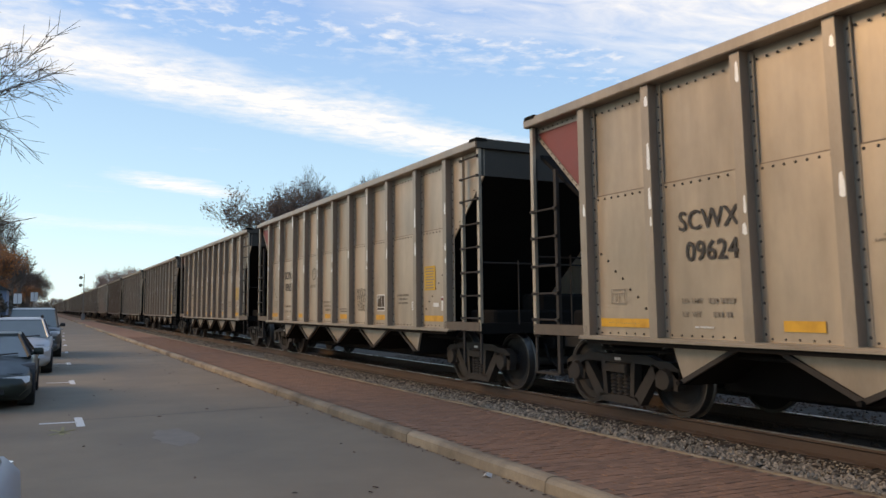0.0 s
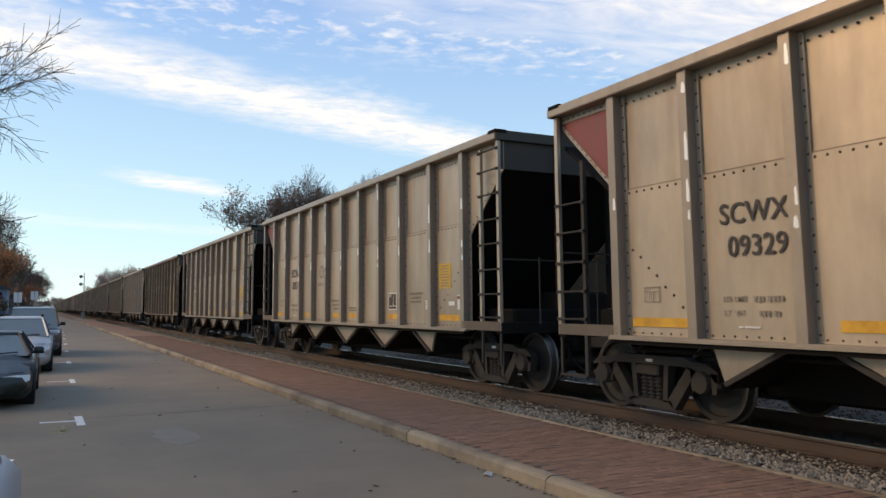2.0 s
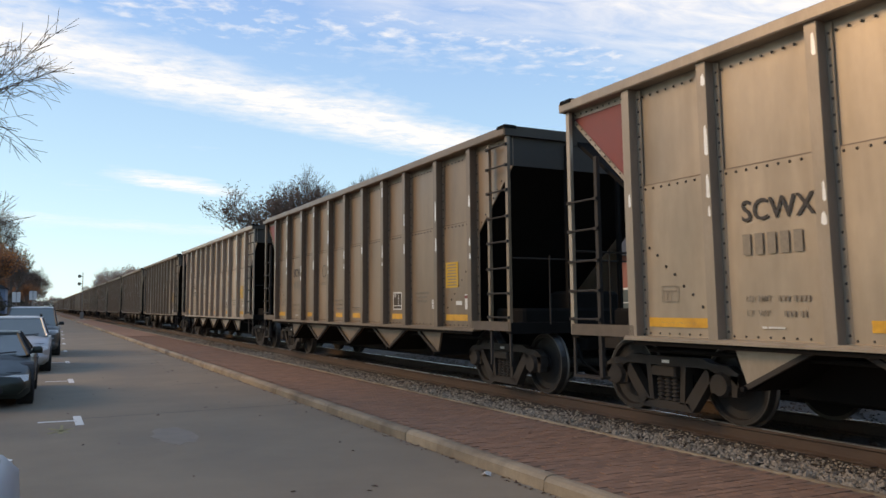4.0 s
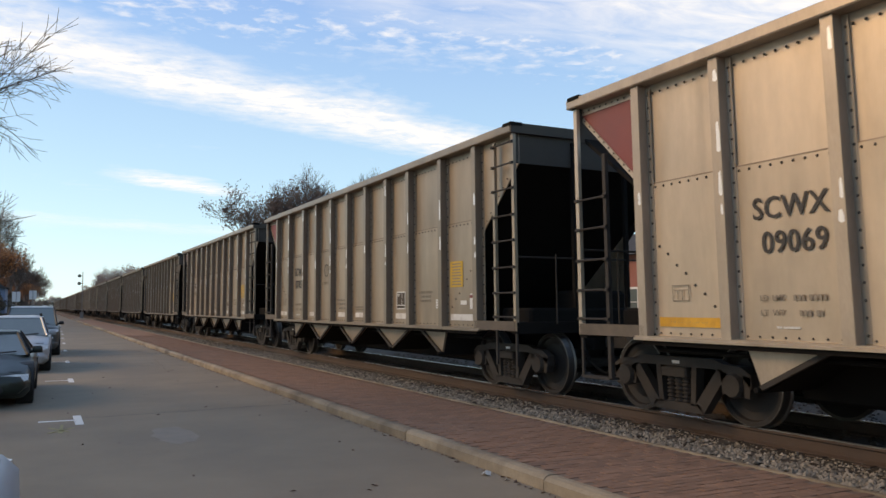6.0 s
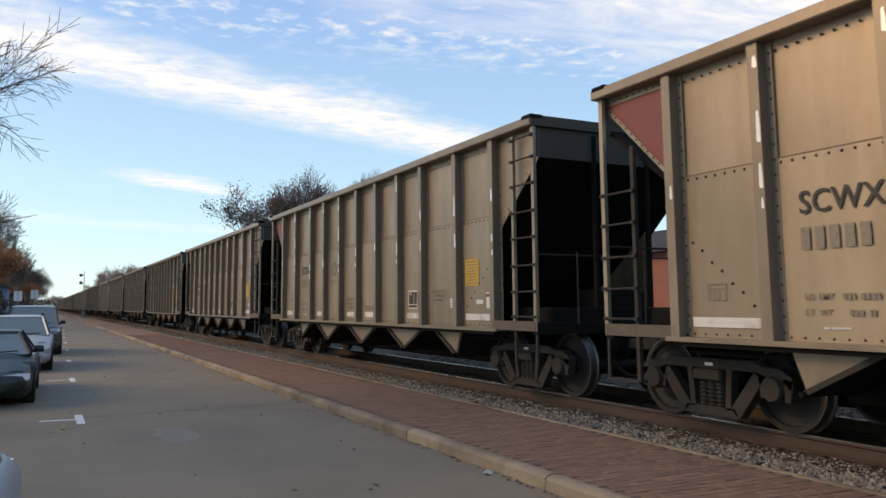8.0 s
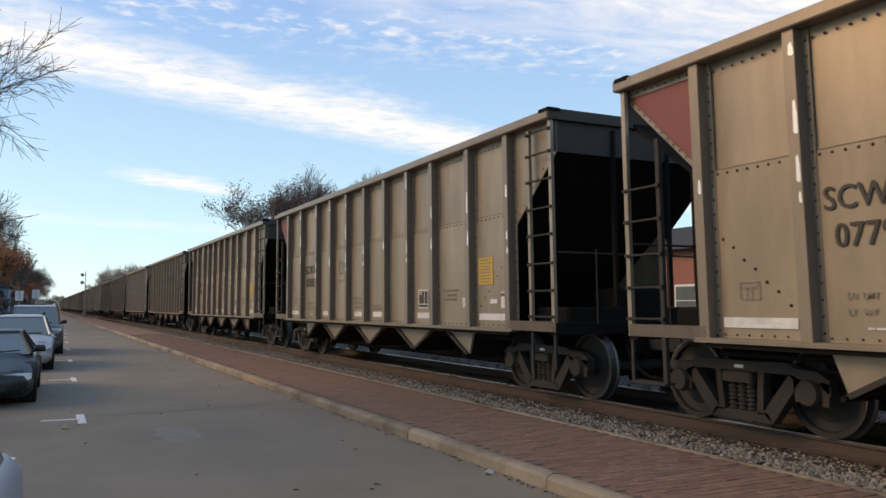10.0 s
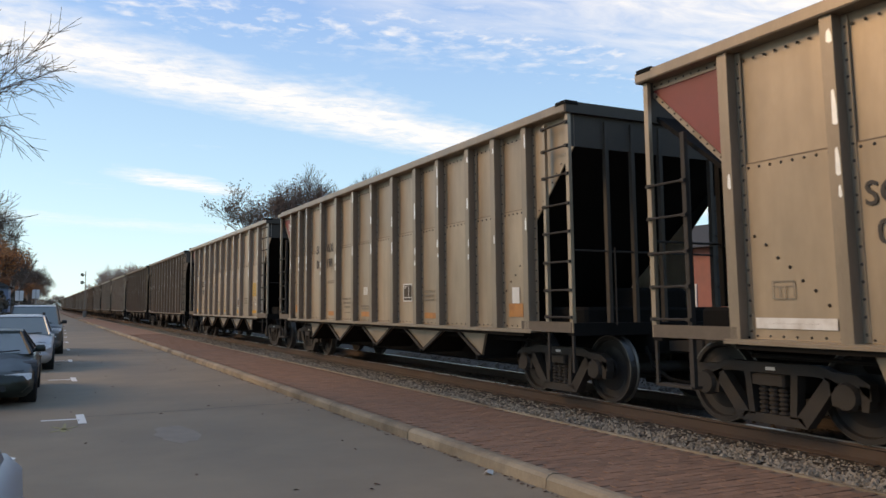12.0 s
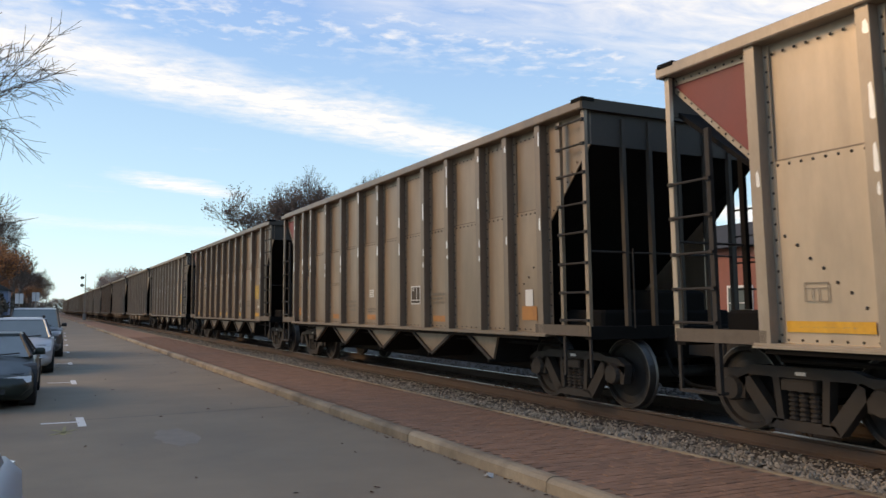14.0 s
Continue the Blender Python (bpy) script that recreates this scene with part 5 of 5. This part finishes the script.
# undergrowth hides the trunks' feet on both sides
for name, x0, x1, y0, y1, h in (("hedge", -9.5, -3.2, 75, 330, 3.2), ("hedge", 13.5, 19.0, 128, 420, 3.4), ("hedge", -45, 60, 460, 640, 7.5)):
    g = Geo()
    for _ in range(6000):
        c = Vector((rng.uniform(x0, x1), rng.uniform(y0, y1), h * rng.random() ** 0.8 * rng.uniform(0.6, 1.0)))
        a = Vector((rng.gauss(0, 1), rng.gauss(0, 1), rng.gauss(0, 1))).normalized() * rng.uniform(0.3, 0.6)
        b = a.orthogonal().normalized() * 0.35
        g.poly([c - a, c - b, c + a, c + b, c + a.cross(b).normalized() * 0.15], [(0, 1, 4), (1, 2, 4), (2, 3, 4), (3, 0, 4)])
    solid(name, g, M["hedge"], "dark tangled evergreen undergrowth", "hedge", kind="stuff")

# ---- pieces of the ground: sleepers, pavers, stones ----
tie = Geo().cbox(-1.3, 1.3, -0.11, 0.11, -0.12, 0.022, 0.01).mesh("sleeper", M["tie"])
plate = Geo().box(-0.17, 0.17, -0.09, 0.09, 0.020, 0.034).mesh("tie_plate", M["rail"])
rng = random.Random(5)
for k in range(140):
    y = -6 + k * 0.53
    part("sleeper", tie, None, track, at=pose(TRACK_X + rng.uniform(-0.03, 0.03), y, rng.uniform(-0.006, 0.0), 0, 0, rng.uniform(-0.6, 0.6)))
    if k < 40:
        part("tie_plate", plate, None, track, at=(TRACK_X - 0.7525, y, 0.0))
brick = Geo().cbox(-0.098, 0.098, -0.047, 0.047, -0.06, 0.0, 0.004).mesh("brick", M["brick"])
rows = Geo()
for r in range(-100, 440):
    y = 2.6 + r * 0.1015
    for c in range(-1, 10):
        x = 4.325 + c * 0.2035 + (0.10 if r % 2 else 0.0)
        if x - 0.1 < 4.215 or x + 0.1 > 6.07:
            continue
        dz = rng.uniform(-0.003, 0.003)
        if 6 <= r < 42:
            part("brick", brick, None, walk_base, at=pose(x, y, dz, rng.uniform(-1, 1), rng.uniform(-0.6, 0.6), rng.uniform(-1.2, 1.2)))
        else:
            rows.poly([(x - 0.098, y - 0.047, dz - 0.02), (x + 0.098, y - 0.047, dz - 0.02), (x + 0.098, y + 0.047, dz - 0.02), (x - 0.098, y + 0.047, dz - 0.02),
                       (x - 0.095, y - 0.044, dz), (x + 0.095, y - 0.044, dz), (x + 0.095, y + 0.044, dz), (x - 0.095, y + 0.044, dz)],
                      [(4, 5, 6, 7), (0, 1, 5, 4), (1, 2, 6, 5), (2, 3, 7, 6), (3, 0, 4, 7)])
tagged(part("brick_rows", rows, M["brickstuff"], walk_base, "more red brick pavers further along"), kind="stuff")
part("brick_rows_far", Geo().box(4.22, 6.06, 47.2, 112, -0.02, -0.002), M["brick"], walk_base)


def stones(n, x0, x1, y0, y1, size, z0, near=1.0):
    g = Geo()
    for _ in range(n):
        x, y = rng.uniform(x0, x1), y0 + (y1 - y0) * rng.random() ** near
        r = size * rng.uniform(0.6, 1.3)
        o = len(g.v)
        a = rng.uniform(0, 6.28)
        for dx, dy, dz in ((1, 0, 0), (0, 1, 0), (-1, 0, 0), (0, -1, 0), (0, 0, 0.8), (0.5, 0.5, 0.5)):
            k = r * rng.uniform(0.7, 1.2)
            g.v.append((x + (dx * math.cos(a) - dy * math.sin(a)) * k, y + (dx * math.sin(a) + dy * math.cos(a)) * k, z0 + dz * k + rng.uniform(-0.005, 0.012)))
        g.f += [(o, o + 5, o + 4), (o + 5, o + 1, o + 4), (o + 1, o + 2, o + 4), (o + 2, o + 3, o + 4), (o + 3, o, o + 4), (o, o + 1, o + 5)]
    return g


st = stones(9000, 6.14, 6.98, 2.5, 26, 0.030, 0.0, 1.5)
st2 = stones(5000, 6.14, 6.98, 24, 80, 0.045, 0.0, 1.3)
# stones past the near rail; they take the shade-dark colour
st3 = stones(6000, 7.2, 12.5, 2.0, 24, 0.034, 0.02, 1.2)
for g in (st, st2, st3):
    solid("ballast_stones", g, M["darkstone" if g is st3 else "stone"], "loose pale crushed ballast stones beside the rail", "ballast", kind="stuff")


def motions():
    """All that moves: the wagons roll towards the camera's side, their wheelsets turn."""
    for n, car in TRAIN:
        walk(car, [(t, pose(TRACK_X, CENTRE0 + PITCH_CAR * n - SPEED * t - ahead, 0)) for t, ahead in ROLL_ON])
    rows = [(k / 30.0, k / 30.0 * SPEED / 0.457) for k in range(0, 421)]
    first = {}
    for ax in WHEELS:
        y = round(ax.location.y, 2)
        if y not in first:
            p = ax.location.copy()
            walk(ax, [(t, Matrix.Translation(p) @ Matrix.Rotation(a, 4, "X")) for t, a in rows])
            first[y] = ax
        else:
            src = first[y].animation_data
            ax.rotation_mode = "QUATERNION"
            keys = ax.animation_data_create()
            keys.action = src.action
            keys.action_slot = src.action_slot


motions()
